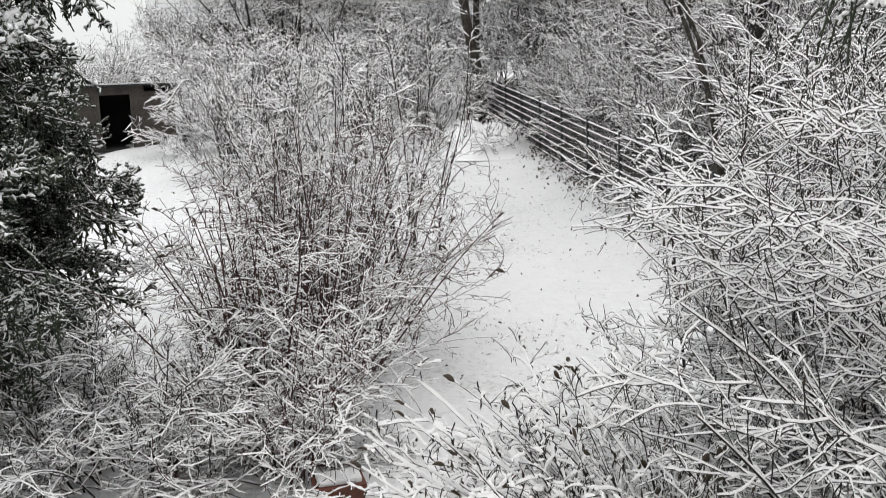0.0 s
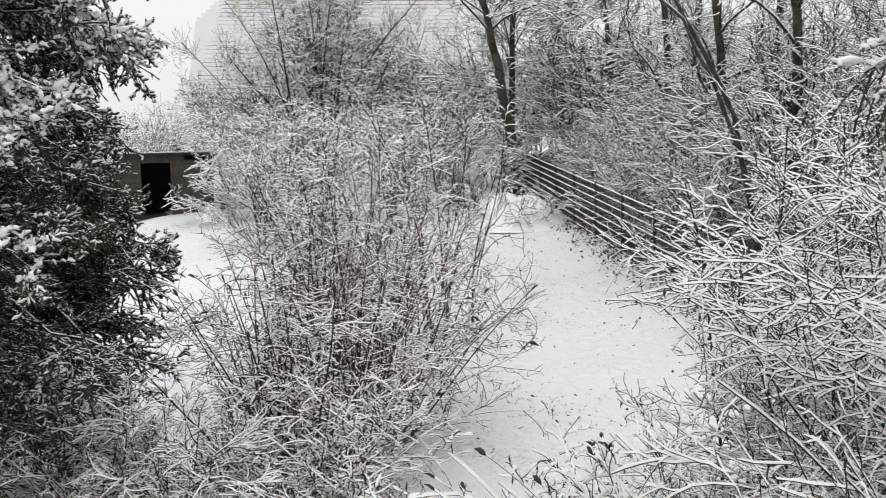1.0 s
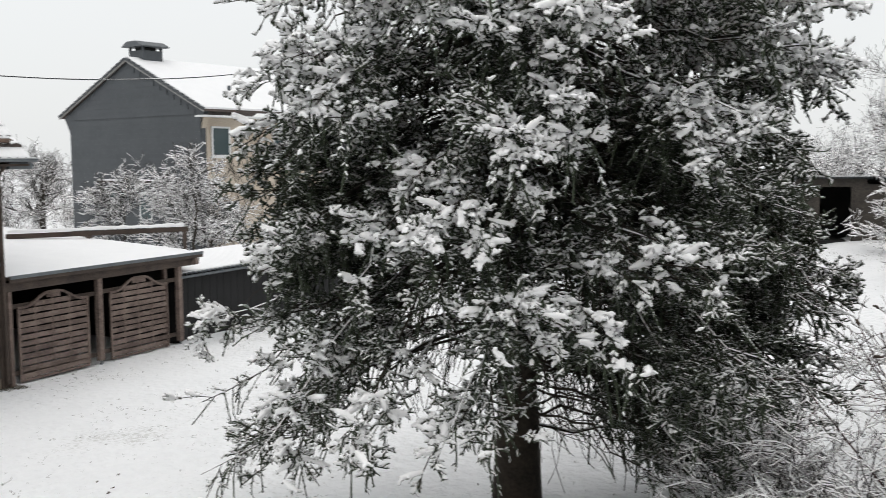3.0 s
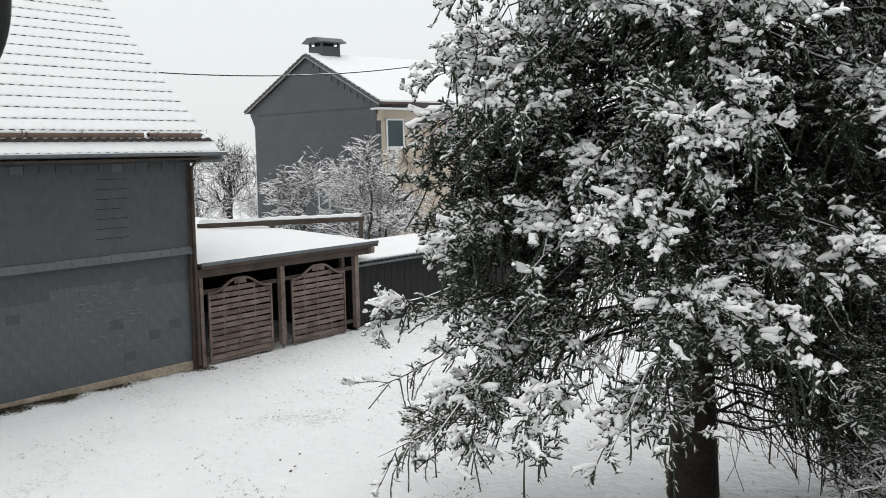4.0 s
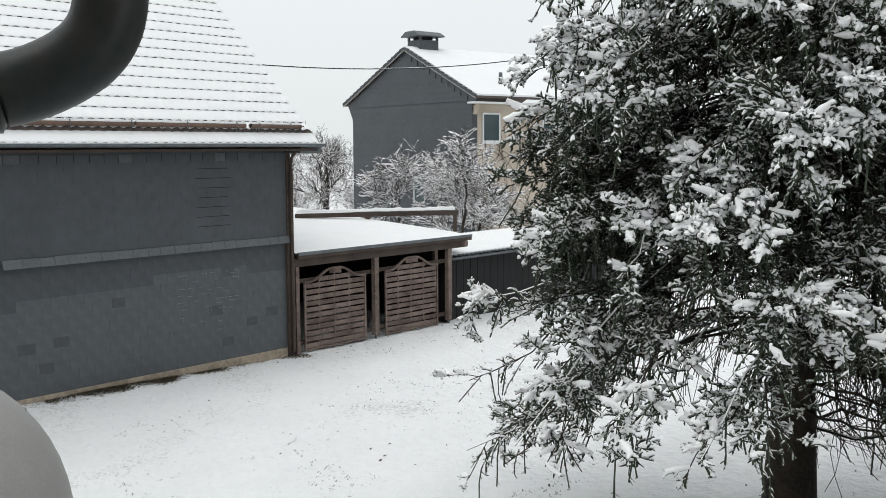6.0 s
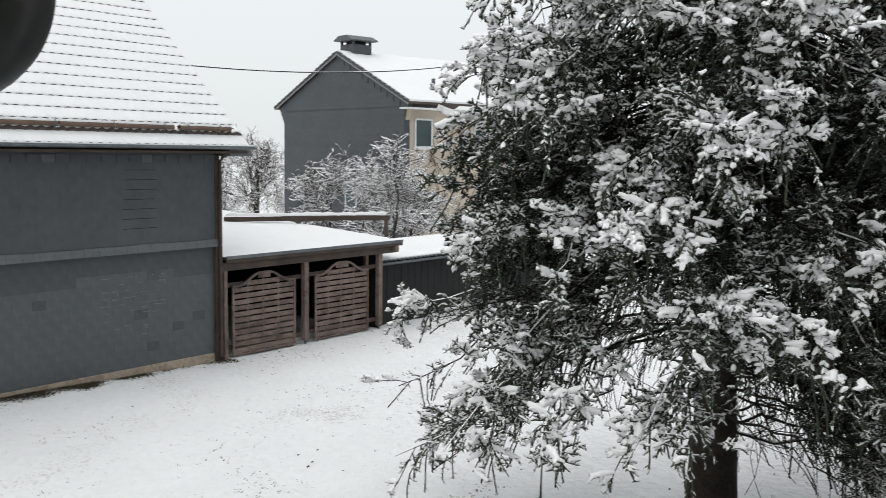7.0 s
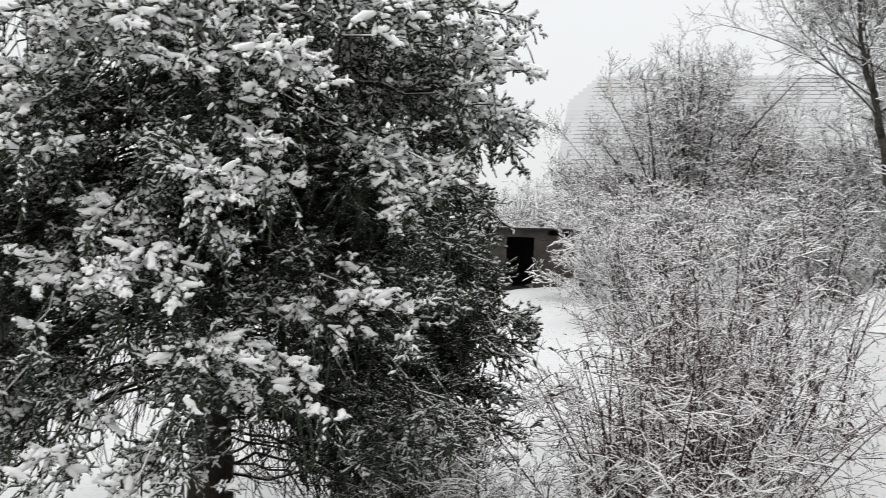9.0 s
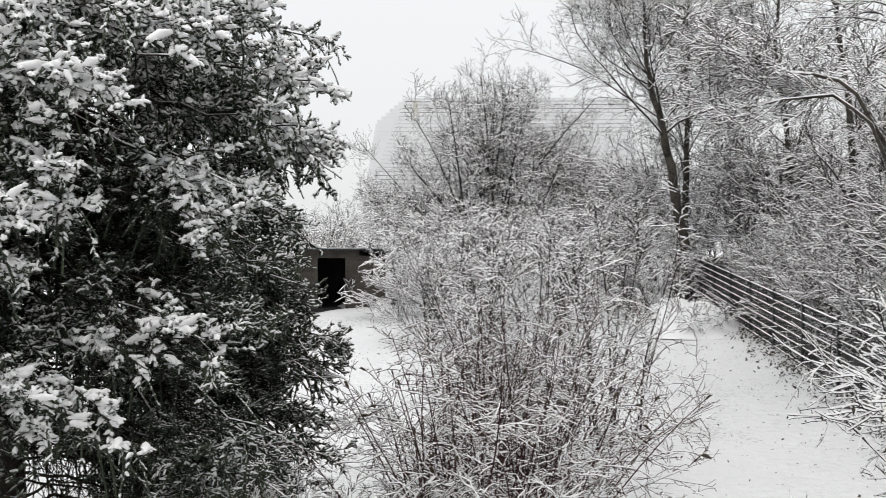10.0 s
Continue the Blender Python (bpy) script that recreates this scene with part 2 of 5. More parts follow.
def caps(name, groups, mat, rng, thick=0.02, wide=0.006, across=3, keep=1.0, steps=1):
    """Snow lying along the upper side of limbs: thin on steep ones, broken into lengths, thick on level ones."""
    V, Q, start = [], [], 0
    for P, R in groups:
        if keep < 1:
            sel = rng.random(len(P)) < keep
            P, R = P[sel], R[sel]
        if steps > 1 and len(P):
            P, R = finer(P, steps), finer(R[..., None], steps)[..., 0]
        L, N = P.shape[:2]
        if L == 0:
            continue
        t = tangents(P)
        level = np.sqrt(np.maximum(1 - t[..., 2] ** 2, 0))
        s = unit(np.stack([-t[..., 1], t[..., 0], np.zeros_like(level)], -1) + 1e-6)
        up = np.cross(t, s) * -1.0
        up = np.where(up[..., 2:3] < 0, -up, up)
        amount = np.clip((level - 0.42) / 0.42, 0.0, 1) * (rng.uniform(0.55, 1.3, (L, N)) if steps == 1 else rng.uniform(0.35, 1.35, (L, N)) * (rng.random((L, N)) > 0.07))
        amount[:, -1] *= 0.7
        half = (np.minimum(R, 0.006 + 0.3 * R) * 0.95 + wide) * np.clip(amount * 1.5, 0.0, 1.1)
        high = R * 0.6 * np.clip(amount * 3, 0, 1) + thick * amount
        V0 = []
        for k in range(across):
            a = np.pi * k / (across - 1)
            V0.append(P + s * (half * np.cos(a))[..., None] + up * (high * np.sin(a) + 0.45 * R)[..., None])
        ring = np.stack(V0, 2)
        V.append(ring.reshape(-1, 3))
        base = (np.arange(L)[:, None, None] * N + np.arange(N - 1)[None, :, None]) * across + np.arange(across - 1)
        Q.append(np.stack([base, base + 1, base + 1 + across, base + across], -1).reshape(-1, 4) + start)
        start += L * N * across
    return fast_mesh(name, np.concatenate(V), np.concatenate(Q), [], mat)


def sprout(rng, P, R, k, t0, t1, l0, l1, spread, lift=0.0, n=4, wob=0.15, bend=0.0, thin=0.6, tip=0.35, shorten=0.4, flat=1.0):
    """k side shoots on each limb, between t0 and t1 of its length."""
    L, N = P.shape[:2]
    idx = np.repeat(np.arange(L), k)
    f = rng.uniform(t0, t1, L * k)
    x = np.minimum(f * (N - 1), N - 1.001)
    i = x.astype(int)
    fr = (x - i)[:, None]
    base = P[idx, i] * (1 - fr) + P[idx, i + 1] * fr
    tang = unit(P[idx, i + 1] - P[idx, i])
    rad = R[idx, i] * (1 - fr[:, 0]) + R[idx, i + 1] * fr[:, 0]
    v = rng.normal(size=(L * k, 3)) * (1, 1, flat)
    v = unit(v - (v * tang).sum(1, keepdims=True) * tang)
    a = np.radians(spread) * rng.uniform(0.65, 1.35, L * k)[:, None]
    d = np.cos(a) * tang + np.sin(a) * v
    d[:, 2] += lift
    d = unit(d)
    length = rng.uniform(l0, l1, L * k) * (1 - shorten * f)
    out = np.empty((L * k, n, 3))
    out[:, 0] = base
    step = (length / (n - 1))[:, None]
    sway = np.zeros_like(d)
    for q in range(1, n):
        sway = 0.55 * sway + rng.normal(size=d.shape) * wob * 0.8
        d = d + sway
        d[:, 2] += bend
        d = unit(d)
        out[:, q] = out[:, q - 1] + d * step
    r = rad[:, None] * thin * np.linspace(1, tip, n)[None, :]
    return out, r


def stems(rng, base, count, height, lean, r0, n=8, wob=0.06, foot=0.15, arch=0.0, lo=0.6, toward=None, rise=None):
    """Stems that rise from one foot, leaning outwards."""
    az = rng.uniform(0, 2 * np.pi, count) if toward is None else np.radians(rng.uniform(*toward, count))
    el = np.radians(90 - np.abs(rng.normal(0, lean, count)))
    if rise:
        el = np.radians(rng.uniform(*rise, count))
    d = np.stack([np.cos(az) * np.cos(el), np.sin(az) * np.cos(el), np.sin(el)], -1)
    P = np.empty((count, n, 3))
    P[:, 0] = np.asarray(base) + np.stack([np.cos(az), np.sin(az), np.zeros(count)], -1) * (rng.uniform(0, foot, count))[:, None]
    step = (height * rng.uniform(lo, 1.0, count) / (n - 1))[:, None]
    sway = np.zeros_like(d)
    for q in range(1, n):
        sway = 0.6 * sway + rng.normal(size=d.shape) * wob * 0.7
        d = d + sway
        d[:, 2] -= arch * q / n
        d = unit(d)
        P[:, q] = P[:, q - 1] + d * step
    R = r0 * rng.uniform(0.6, 1.1, count)[:, None] * np.linspace(1, 0.3, n)[None, :]
    return P, R


def ground_z(x, y):
    """The lawn: level beside the slate house, rising gently to the back."""
    s = np.clip((x + 21.5) / 8.0, 0, 1)
    s = s * s * (3 - 2 * s)
    yy = np.clip(y, -20, 42)
    # the bed along the slate wall fills up towards the near end
    lx, ly = 0.3113 * (x + 21.06) - 0.9503 * (y - 8.19), 0.9503 * (x + 21.06) + 0.3113 * (y - 8.19)
    bed = 0.16 * np.clip((lx - 0.8) / 4.0, 0, 1) * np.exp(-(ly / 1.1) ** 2) * (lx < 9)
    return -0.1 + bed + s * (0.06 * (yy - 10) + 0.1) + 0.03 * np.clip(x + 21, 0, 30) * s


def floor_at(x, y):
    return float(ground_z(np.float64(x), np.float64(y)))

# ---- ground ----
def build_ground():
    xs = np.concatenate([np.linspace(-400, -60, 12), np.linspace(-56, -30, 14), np.linspace(-29, 12, 150), np.linspace(14, 60, 14), np.linspace(90, 400, 8)])
    ys = np.concatenate([np.linspace(-300, -20, 10), np.linspace(-16, -2, 8), np.linspace(-1, 45, 170), np.linspace(48, 90, 14), np.linspace(110, 600, 10)])
    X, Y = np.meshgrid(xs, ys)
    Z = ground_z(X, Y)
    for k in range(X.shape[0]):
        for i in range(X.shape[1]):
            if -30 < X[k, i] < 13 and -2 < Y[k, i] < 46:
                Z[k, i] += 0.05 * noise.noise((X[k, i] * 0.5, Y[k, i] * 0.5, 0)) + 0.032 * noise.noise((X[k, i] * 1.7, Y[k, i] * 2.1, 3))
    n = len(xs)
    i = (np.arange(len(ys) - 1)[:, None] * n + np.arange(n - 1)).ravel()
    me = fast_mesh("ground", np.stack([X, Y, Z], -1), np.stack([i, i + 1, i + 1 + n, i + n], -1), [], SNOW_LAWN)
    tagged(new("ground", me), "lawn under thin trodden snow with grass showing through", "ground", kind="structure")


def snow_lawn():
    # Base lowered against the twig snow, whose scattered light is in its colour.
    m = material("snow_lawn", (0.78, 0.785, 0.795), 0.65, (0.70, 0.71, 0.72), 0.7, 6.5, 0.9, contrast=0.9)
    m.node_tree.nodes["Bump"].inputs["Distance"].default_value = 0.08
    nodes, links = m.node_tree.nodes, m.node_tree.links
    shader = nodes["Principled BSDF"]
    first = shader.inputs["Base Color"].links[0].from_socket
    coord, patch, blade, mul, ramp, mix = (nodes.new("ShaderNodeTexCoord"), nodes.new("ShaderNodeTexNoise"), nodes.new("ShaderNodeTexNoise"),
                                           nodes.new("ShaderNodeMath"), nodes.new("ShaderNodeMapRange"), nodes.new("ShaderNodeMix"))
    patch.inputs["Scale"].default_value, patch.inputs["Detail"].default_value = 0.55, 5
    blade.inputs["Scale"].default_value, blade.inputs["Detail"].default_value = 16.0, 4
    mul.operation = "MULTIPLY"
    ramp.inputs["From Min"].default_value, ramp.inputs["From Max"].default_value = 0.335, 0.44
    ramp.inputs["To Max"].default_value = 0.6
    mix.data_type = "RGBA"
    mix.inputs[7].default_value = (0.40, 0.40, 0.38, 1)
    for n in (patch, blade):
        links.new(coord.outputs["Object"], n.inputs["Vector"])
    links.new(patch.outputs["Fac"], mul.inputs[0])
    links.new(blade.outputs["Fac"], mul.inputs[1])
    links.new(mul.outputs[0], ramp.inputs["Value"])
    links.new(ramp.outputs[0], mix.inputs[0])
    links.new(first, mix.inputs[6])
    links.new(mix.outputs[2], shader.inputs["Base Color"])
    return m


SNOW_LAWN = snow_lawn()
build_ground()

# ---- the slate house; x runs along its wall from the far corner, y out of the wall ----
HOUSE = pose(-21.06, 8.19, 0, 0, 0, -71.86)
house = empty("slate_house", HOUSE, "slate-hung grey house with a snow-covered tiled roof", "house")
part("wall", box(0.0, 6.61, -9.0, 0.0, -0.5, 2.5), SLATE, house, "dark grey slate wall, lower storey")
part("upper_wall", box(0.0, 6.90, -9.0, 0.06, 2.5, 4.6), SLATE, house, "dark grey slate wall, upper storey")
part("plinth", box(-0.02, 6.59, -9.0, 0.035, -0.6, 0.10, 0.01), PLINTH, house, "beige rendered plinth")
part("side_wall", box(6.92, 16.0, -9.0, -0.9, -0.6, 2.3), BLACK_WOOD, house, "dark side wall, set back")
part("timber_wall", box(6.92, 16.0, -9.0, -0.8, 2.3, 4.6), DARK_WOOD, house, "brown timber cladding")
part("corner_board", box(-0.05, 0.07, -0.1, 0.10, -0.1, 4.55, 0.01), DARK_WOOD, house, "dark corner board")


def slates(parent):
    """Rows of thin slates that lap over one another; the lower wall's are single pieces, the upper wall's joined."""
    rng = random.Random(4)
    me = bpy.data.meshes.new("slate")
    bm = box(0.001, 0.329, 0.0, 0.010, 0.0, 0.235)
    for v in bm.verts:
        if v.co.z < 0.1:
            v.co.y += 0.006
    bm.to_mesh(me)
    bm.free()
    worn = me.copy()
    me.materials.append(SLATE)
    worn.materials.append(SLATE_WORN)
    for row in range(12):
        z = 0.10 + row * 0.2
        if z > 2.35:
            break
        for col in range(22):
            x0, x1 = max(0.0, -0.165 * (row % 2) + col * 0.33), min(6.61, -0.165 * (row % 2) + (col + 1) * 0.33)
            if x1 - x0 < 0.04:
                continue
            ob = put("slate", worn if z < 1.85 + (0.2 if 1.1 < x0 < 3.2 else 0) and rng.random() < 0.985 else me, parent)
            ob.matrix_basis = pose(x0, 0.0005 + rng.random() * 0.002, z, rng.uniform(-0.3, 0.3), rng.uniform(-0.3, 0.3), 0) @ Matrix.Diagonal(((x1 - x0) / 0.33, 1, 1, 1))
    bm = bmesh.new()
    for row in range(10):
        z = 2.58 + row * 0.2
        for col in range(22):
            x0, x1 = max(0.0, -0.165 * (row % 2) + col * 0.33), min(6.90, -0.165 * (row % 2) + (col + 1) * 0.33)
            if x1 - x0 < 0.04:
                continue
            y = 0.061 + rng.random() * 0.0015
            box(x0 + 0.001, x1 - 0.001, y, y + 0.012, z, z + 0.225, bm=bm)
    tagged(part("upper_slate", bm, SLATE, parent, "upper rows of grey slates"), kind="stuff")


def house_details(parent):
    rng = random.Random(7)
    # projecting course of slates between the storeys
    x = 0.03
    while x < 6.2:
        w = rng.uniform(0.27, 0.36)
        if rng.random() > 0.03:
            bm = box(x, x + w - 0.004, 0.07, 0.10, 2.50, 2.66 + rng.uniform(-0.01, 0.01), 0.004)
            for v in bm.verts:
                if v.co.z < 2.58:
                    v.co.y += 0.05
            part("ledge_slate", bm, SLATE_EDGE, parent)
        x += w
    # short course under the eaves
    x = 0.05
    while x < 6.6:
        w = rng.uniform(0.28, 0.36)
        part("eaves_slate", box(x, x + w - 0.012, 0.075, 0.093, 4.36, 4.52 + rng.uniform(-0.01, 0.01)), SLATE_EDGE if rng.random() < 0.25 else SLATE, parent)
        x += w
    # patched and lifted slates
    for k in range(40):
        px, row = 2.25 + rng.uniform(-0.9, 0.55), rng.randint(0, 4)
        pz = 1.45 + row * 0.14 - 0.8 * rng.random() * (rng.random() < 0.5)
        wide = rng.uniform(0.08, 0.2)
        part("chipped_slate", box(px, px + wide, 0.020, 0.027, pz, pz + 0.012), SLATE_CHIP, parent)
        if rng.random() < 0.6:
            part("chipped_slate", box(px, px + 0.012, 0.0195, 0.0265, pz - rng.uniform(0.05, 0.13), pz - 0.002), SLATE_CHIP, parent)
    for px, pz in ((4.1, 1.55), (5.3, 0.95), (0.9, 0.75), (1.55, 0.4), (5.6, 0.5)):
        part("new_slate", box(px, px + 0.28, 0.012, 0.024, pz, pz + 0.19), SLATE_DARK, parent, "darker replacement slate")
    for k in range(7):
        part("open_joint", box(1.55 + 0.1 * rng.random(), 2.35 + 0.1 * rng.random(), 0.070, 0.0785, 3.0 + k * 0.2, 3.012 + k * 0.2), BLACK_WOOD, parent)


# roof: 43 degrees, eaves 0.5 m proud of the wall
PITCH, EAVE_Y, EAVE_Z, VERGE, COURSE, WAVE = radians(43), 0.52, 4.72, -0.55, 0.335, 0.212


def roof_point(s, x, h):
    """s along the slope from the eaves, h off the slope."""
    return (x, EAVE_Y - s * math.cos(PITCH) + h * math.sin(PITCH), EAVE_Z + s * math.sin(PITCH) + h * math.cos(PITCH))


def course(parent, s, covered, k):
    """One course of pantiles and the snow on it, with the scalloped lower lip."""
    rng = np.random.default_rng(100 + k)
    xs = np.arange(VERGE, 9.5, WAVE / 6)
    phase = 2 * np.pi * xs / WAVE
    wave = 0.052 * np.abs(np.cos(phase / 2)) - 0.030
    lump = np.array([noise.noise((x * 1.7, k * 3.1, 0)) for x in xs])
    n = len(xs)

    def strip(name, mat, rows, label=""):
        V, Q = [], []
        for row in rows:
            V += [roof_point(a, x, b) for x, a, b in zip(xs, row[0], row[1])]
        for r in range(len(rows) - 1):
            i = np.arange(n - 1) + r * n
            Q.append(np.stack([i, i + 1, i + 1 + n, i + n], -1))
        put(name, fast_mesh(name, V, np.concatenate(Q), [], mat), parent, label)

    one = np.ones(n)
    lip_h = 0.008 if k != 1 else 0.05
    strip("tile_course", TILE, [((s - 0.004) * one, wave - 0.020), ((s - 0.006) * one, wave + lip_h), ((s + COURSE) * one, wave - 0.03)])
    if covered:
        lip = s - 0.004 + 0.006 * lump + (0.05 if k == 1 else 0)
        depth = 0.026 + 0.006 * lump
        strip("snow_course", ROOF_SNOW, [(lip, wave + lip_h), (lip + 0.004, wave * 0.9 + lip_h + 0.008), (lip + 0.05, wave * 0.4 + depth + lip_h - 0.01),
                                         (s + 0.18 + 0 * lip, wave * 0.1 + depth - 0.008), (s + COURSE - 0.004 * one, wave * 0.2 + 0.004 + 0 * lip)])


for k in range(20):
    course(house, 0.02 + k * COURSE, True, k)
part("roof_deck", prism([(VERGE + 0.04, 0), (16, 0), (16, -0.12), (VERGE + 0.04, -0.12)], 0, -9.0), DARK_WOOD, house, "roof boarding",
     m=Matrix.Translation((0, EAVE_Y - 0.02, EAVE_Z - 0.03)) @ Matrix.Rotation(-PITCH, 4, "X"))
part("far_slope", prism([(VERGE + 0.04, 0), (16, 0), (16, -0.12), (VERGE + 0.04, -0.12)], 0, 9.0), ROOF_SNOW, house, "far slope under snow",
     m=Matrix.Translation((0, EAVE_Y - 2 * 8.9 * math.cos(PITCH), EAVE_Z - 0.03)) @ Matrix.Rotation(PITCH, 4, "X"))
# closed gable under the slopes
part("gable", prism([(EAVE_Y - 0.6, 4.55), (EAVE_Y - 8.9 * math.cos(PITCH), EAVE_Z + 8.9 * math.sin(PITCH) - 0.25), (EAVE_Y - 17.8 * math.cos(PITCH) + 0.6, 4.55)], 0.02, 0.2),
     SLATE, house, "slate gable", m=Matrix(((0, 1, 0, 0), (1, 0, 0, 0), (0, 0, 1, 0), (0, 0, 0, 1))))


def half_round(x0, x1, y, z, r, wall=0.006, seg=10):
    V, n = [], seg + 1
    for x in (x0, x1):
        for rr in (r, r - wall):
            for k in range(n):
                a = math.pi * k / seg
                V.append((x, y + rr * math.cos(a), z - rr * math.sin(a)))
    F = []
    for k in range(seg):
        F += [(k, k + 1, 2 * n + k + 1, 2 * n + k), (n + k, 3 * n + k, 3 * n + k + 1, n + k + 1), (k, n + k, n + k + 1, k + 1), (2 * n + k, 2 * n + k + 1, 3 * n + k + 1, 3 * n + k)]
    F += [(0, 2 * n, 3 * n, n), (seg, n + seg, 3 * n + seg, 2 * n + seg)]
    return V, F


gutter = put("gutter", mesh_of("gutter", *half_round(-0.62, 16, EAVE_Y + 0.07, EAVE_Z + 0.0, 0.075), ZINC), house, "dark zinc half-round gutter")
part("gutter_snow", box(-0.6, 16, EAVE_Y + 0.01, EAVE_Y + 0.13, EAVE_Z - 0.02, EAVE_Z + 0.02, 0.015), ROOF_SNOW, gutter, "snow lying in the gutter")
part("soffit", box(-0.5, 16, 0.02, EAVE_Y, EAVE_Z - 0.16, EAVE_Z - 0.11), DARK_WOOD, house)
part("eaves_end", box(-0.62, -0.02, 0.0, 0.5, EAVE_Z - 0.22, EAVE_Z - 0.08, 0.01), ZINC, house, "boxed end of the eaves")


def snow_guards(parent):
    for x0, x1 in ((-0.22, 1.16), (1.30, 3.9), (3.93, 8.0), (8.05, 12)):
        p0, p1 = roof_point(0.43, x0, 0.115), roof_point(0.43, x1, 0.115)
        P = np.array([[p0, ((p0[0] + p1[0]) / 2, p0[1], p0[2]), p1]])
        log = put("snow_guard_log", tubes("snow_guard_log", [(P, np.full((1, 3), 0.052))], LOG, 10), parent, "brown round snow-guard log")
        bm = box(x0 + 0.01, x1 - 0.01, p0[1] - 0.04, p0[1] + 0.04, p0[2] + 0.035, p0[2] + 0.075, 0.015)
        part("log_snow", bm, ROOF_SNOW, log)
    for x in (0.1, 0.95, 1.55, 2.75, 4.0, 5.25, 6.4, 7.6):
        pts = [roof_point(0.65, x, 0.05), roof_point(0.49, x, 0.05), roof_point(0.35, x, 0.05), roof_point(0.35, x, 0.165), roof_point(0.43, x, 0.195), roof_point(0.49, x, 0.155)]
        put("snow_guard_clip", tubes("snow_guard_clip", [(np.array([pts]), np.full((1, 6), 0.011))], ZINC, 6), parent)


snow_guards(house)
# downpipe at the corner
dp = np.array([[(-0.02, 0.42, 4.62), (-0.02, 0.3, 4.5), (-0.02, 0.16, 4.38), (-0.02, 0.15, 3.0), (-0.02, 0.15, 0.0)]])
put("downpipe", tubes("downpipe", [(dp, np.full((1, 5), 0.04))], DARK_WOOD, 10), house, "dark brown downpipe")
house_details(house)

# ---- carport with two arched lattice screens ----
RISE = Matrix.Translation((0, 0.22, 2.2)) @ Matrix.Rotation(radians(-3.7), 4, "X") @ Matrix.Translation((0, -0.22, -2.2))
carport = empty("carport", HOUSE, "open timber carport with a snow-covered flat roof", "carport")
part("roof", box(-6.15, -0.12, -8.2, 0.22, 2.16, 2.24, 0.01), DARK_WOOD, carport, "flat boarded roof", m=RISE)


def snow_sheet(x0, x1, y0, y1, z, thick, seed, mat=None, nx=40, ny=30):
    X, Y = np.meshgrid(np.linspace(x0, x1, nx), np.linspace(y0, y1, ny))
    Z = np.full(X.shape, z + thick)
    edge = np.minimum.reduce([X - x0, x1 - X, Y - y0, y1 - Y])
    for k in range(ny):
        for i in range(nx):
            Z[k, i] += 0.018 * noise.noise((X[k, i] * 1.3 + seed, Y[k, i] * 1.3, 0)) - (thick * 0.9 if edge[k, i] < 1e-6 else 0)
    i = (np.arange(ny - 1)[:, None] * nx + np.arange(nx - 1)).ravel()
    return fast_mesh("snow", np.stack([X, Y, Z], -1), np.stack([i, i + 1, i + 1 + nx, i + nx], -1), [], mat or ROOF_SNOW)


put("snow", snow_sheet(-6.13, -0.12, -8.2, 0.16, 2.236, 0.07, 1.0), carport, "smooth snow on the roof", RISE)
part("fascia", box(-6.2, -0.10, 0.225, 0.255, 2.12, 2.27, 0.006), DARK_WOOD, carport, "dark fascia board")
part("fascia_trim", box(-6.2, -0.10, 0.258, 0.275, 2.20, 2.275, 0.004), ZINC, carport)
part("front_beam", box(-6.1, -0.02, 0.02, 0.16, 1.93, 2.12, 0.012), DARK_WOOD, carport, "weathered front beam")
part("side_beam", box(-6.0, -5.86, -8.0, 0.3, 1.96, 2.12, 0.012), WOOD, carport, m=RISE)
# Black sheets added at side and back so the carport's inside reads as shade.
part("side_dark_sheet", box(-5.56, -5.50, -8.0, 0.0, -0.3, 2.05), BLACK_WOOD, carport, "black side sheet added to darken the inside")
part("back_wall", box(-6.0, -0.1, -8.1, -8.0, -0.3, 2.6), BLACK_WOOD, carport, "black back sheet added to darken the inside")
for x, w in ((-0.16, 0.10), (-2.68, 0.14), (-5.42, 0.14)):
    part("post", box(x - w / 2, x + w / 2, 0.02, 0.15, -0.35 if x > -1 else 0.0, 1.95, 0.012), WOOD, carport)
    part("post_foot", box(x - 0.02, x + 0.02, 0.065, 0.105, -0.4, 0.0), ZINC, carport)
part("post", box(-5.10, -4.99, -0.1, 0.0, -0.35, 1.95, 0.012), WOOD, carport)
for x0, x1, z in ((-2.6, -0.2, 1.58), (-2.6, -0.2, 0.14), (-5.4, -2.74, 1.60), (-5.4, -2.74, 0.17)):
    part("rail", box(x0, x1, -0.03, 0.03, z - 0.05, z + 0.05, 0.008), DARK_WOOD, carport)
for k in range(5):
    part("rafter", box(-0.9 - k * 1.15, -0.8 - k * 1.15, -8.0, 0.0, 2.03, 2.155), DARK_WOOD, carport, m=RISE)


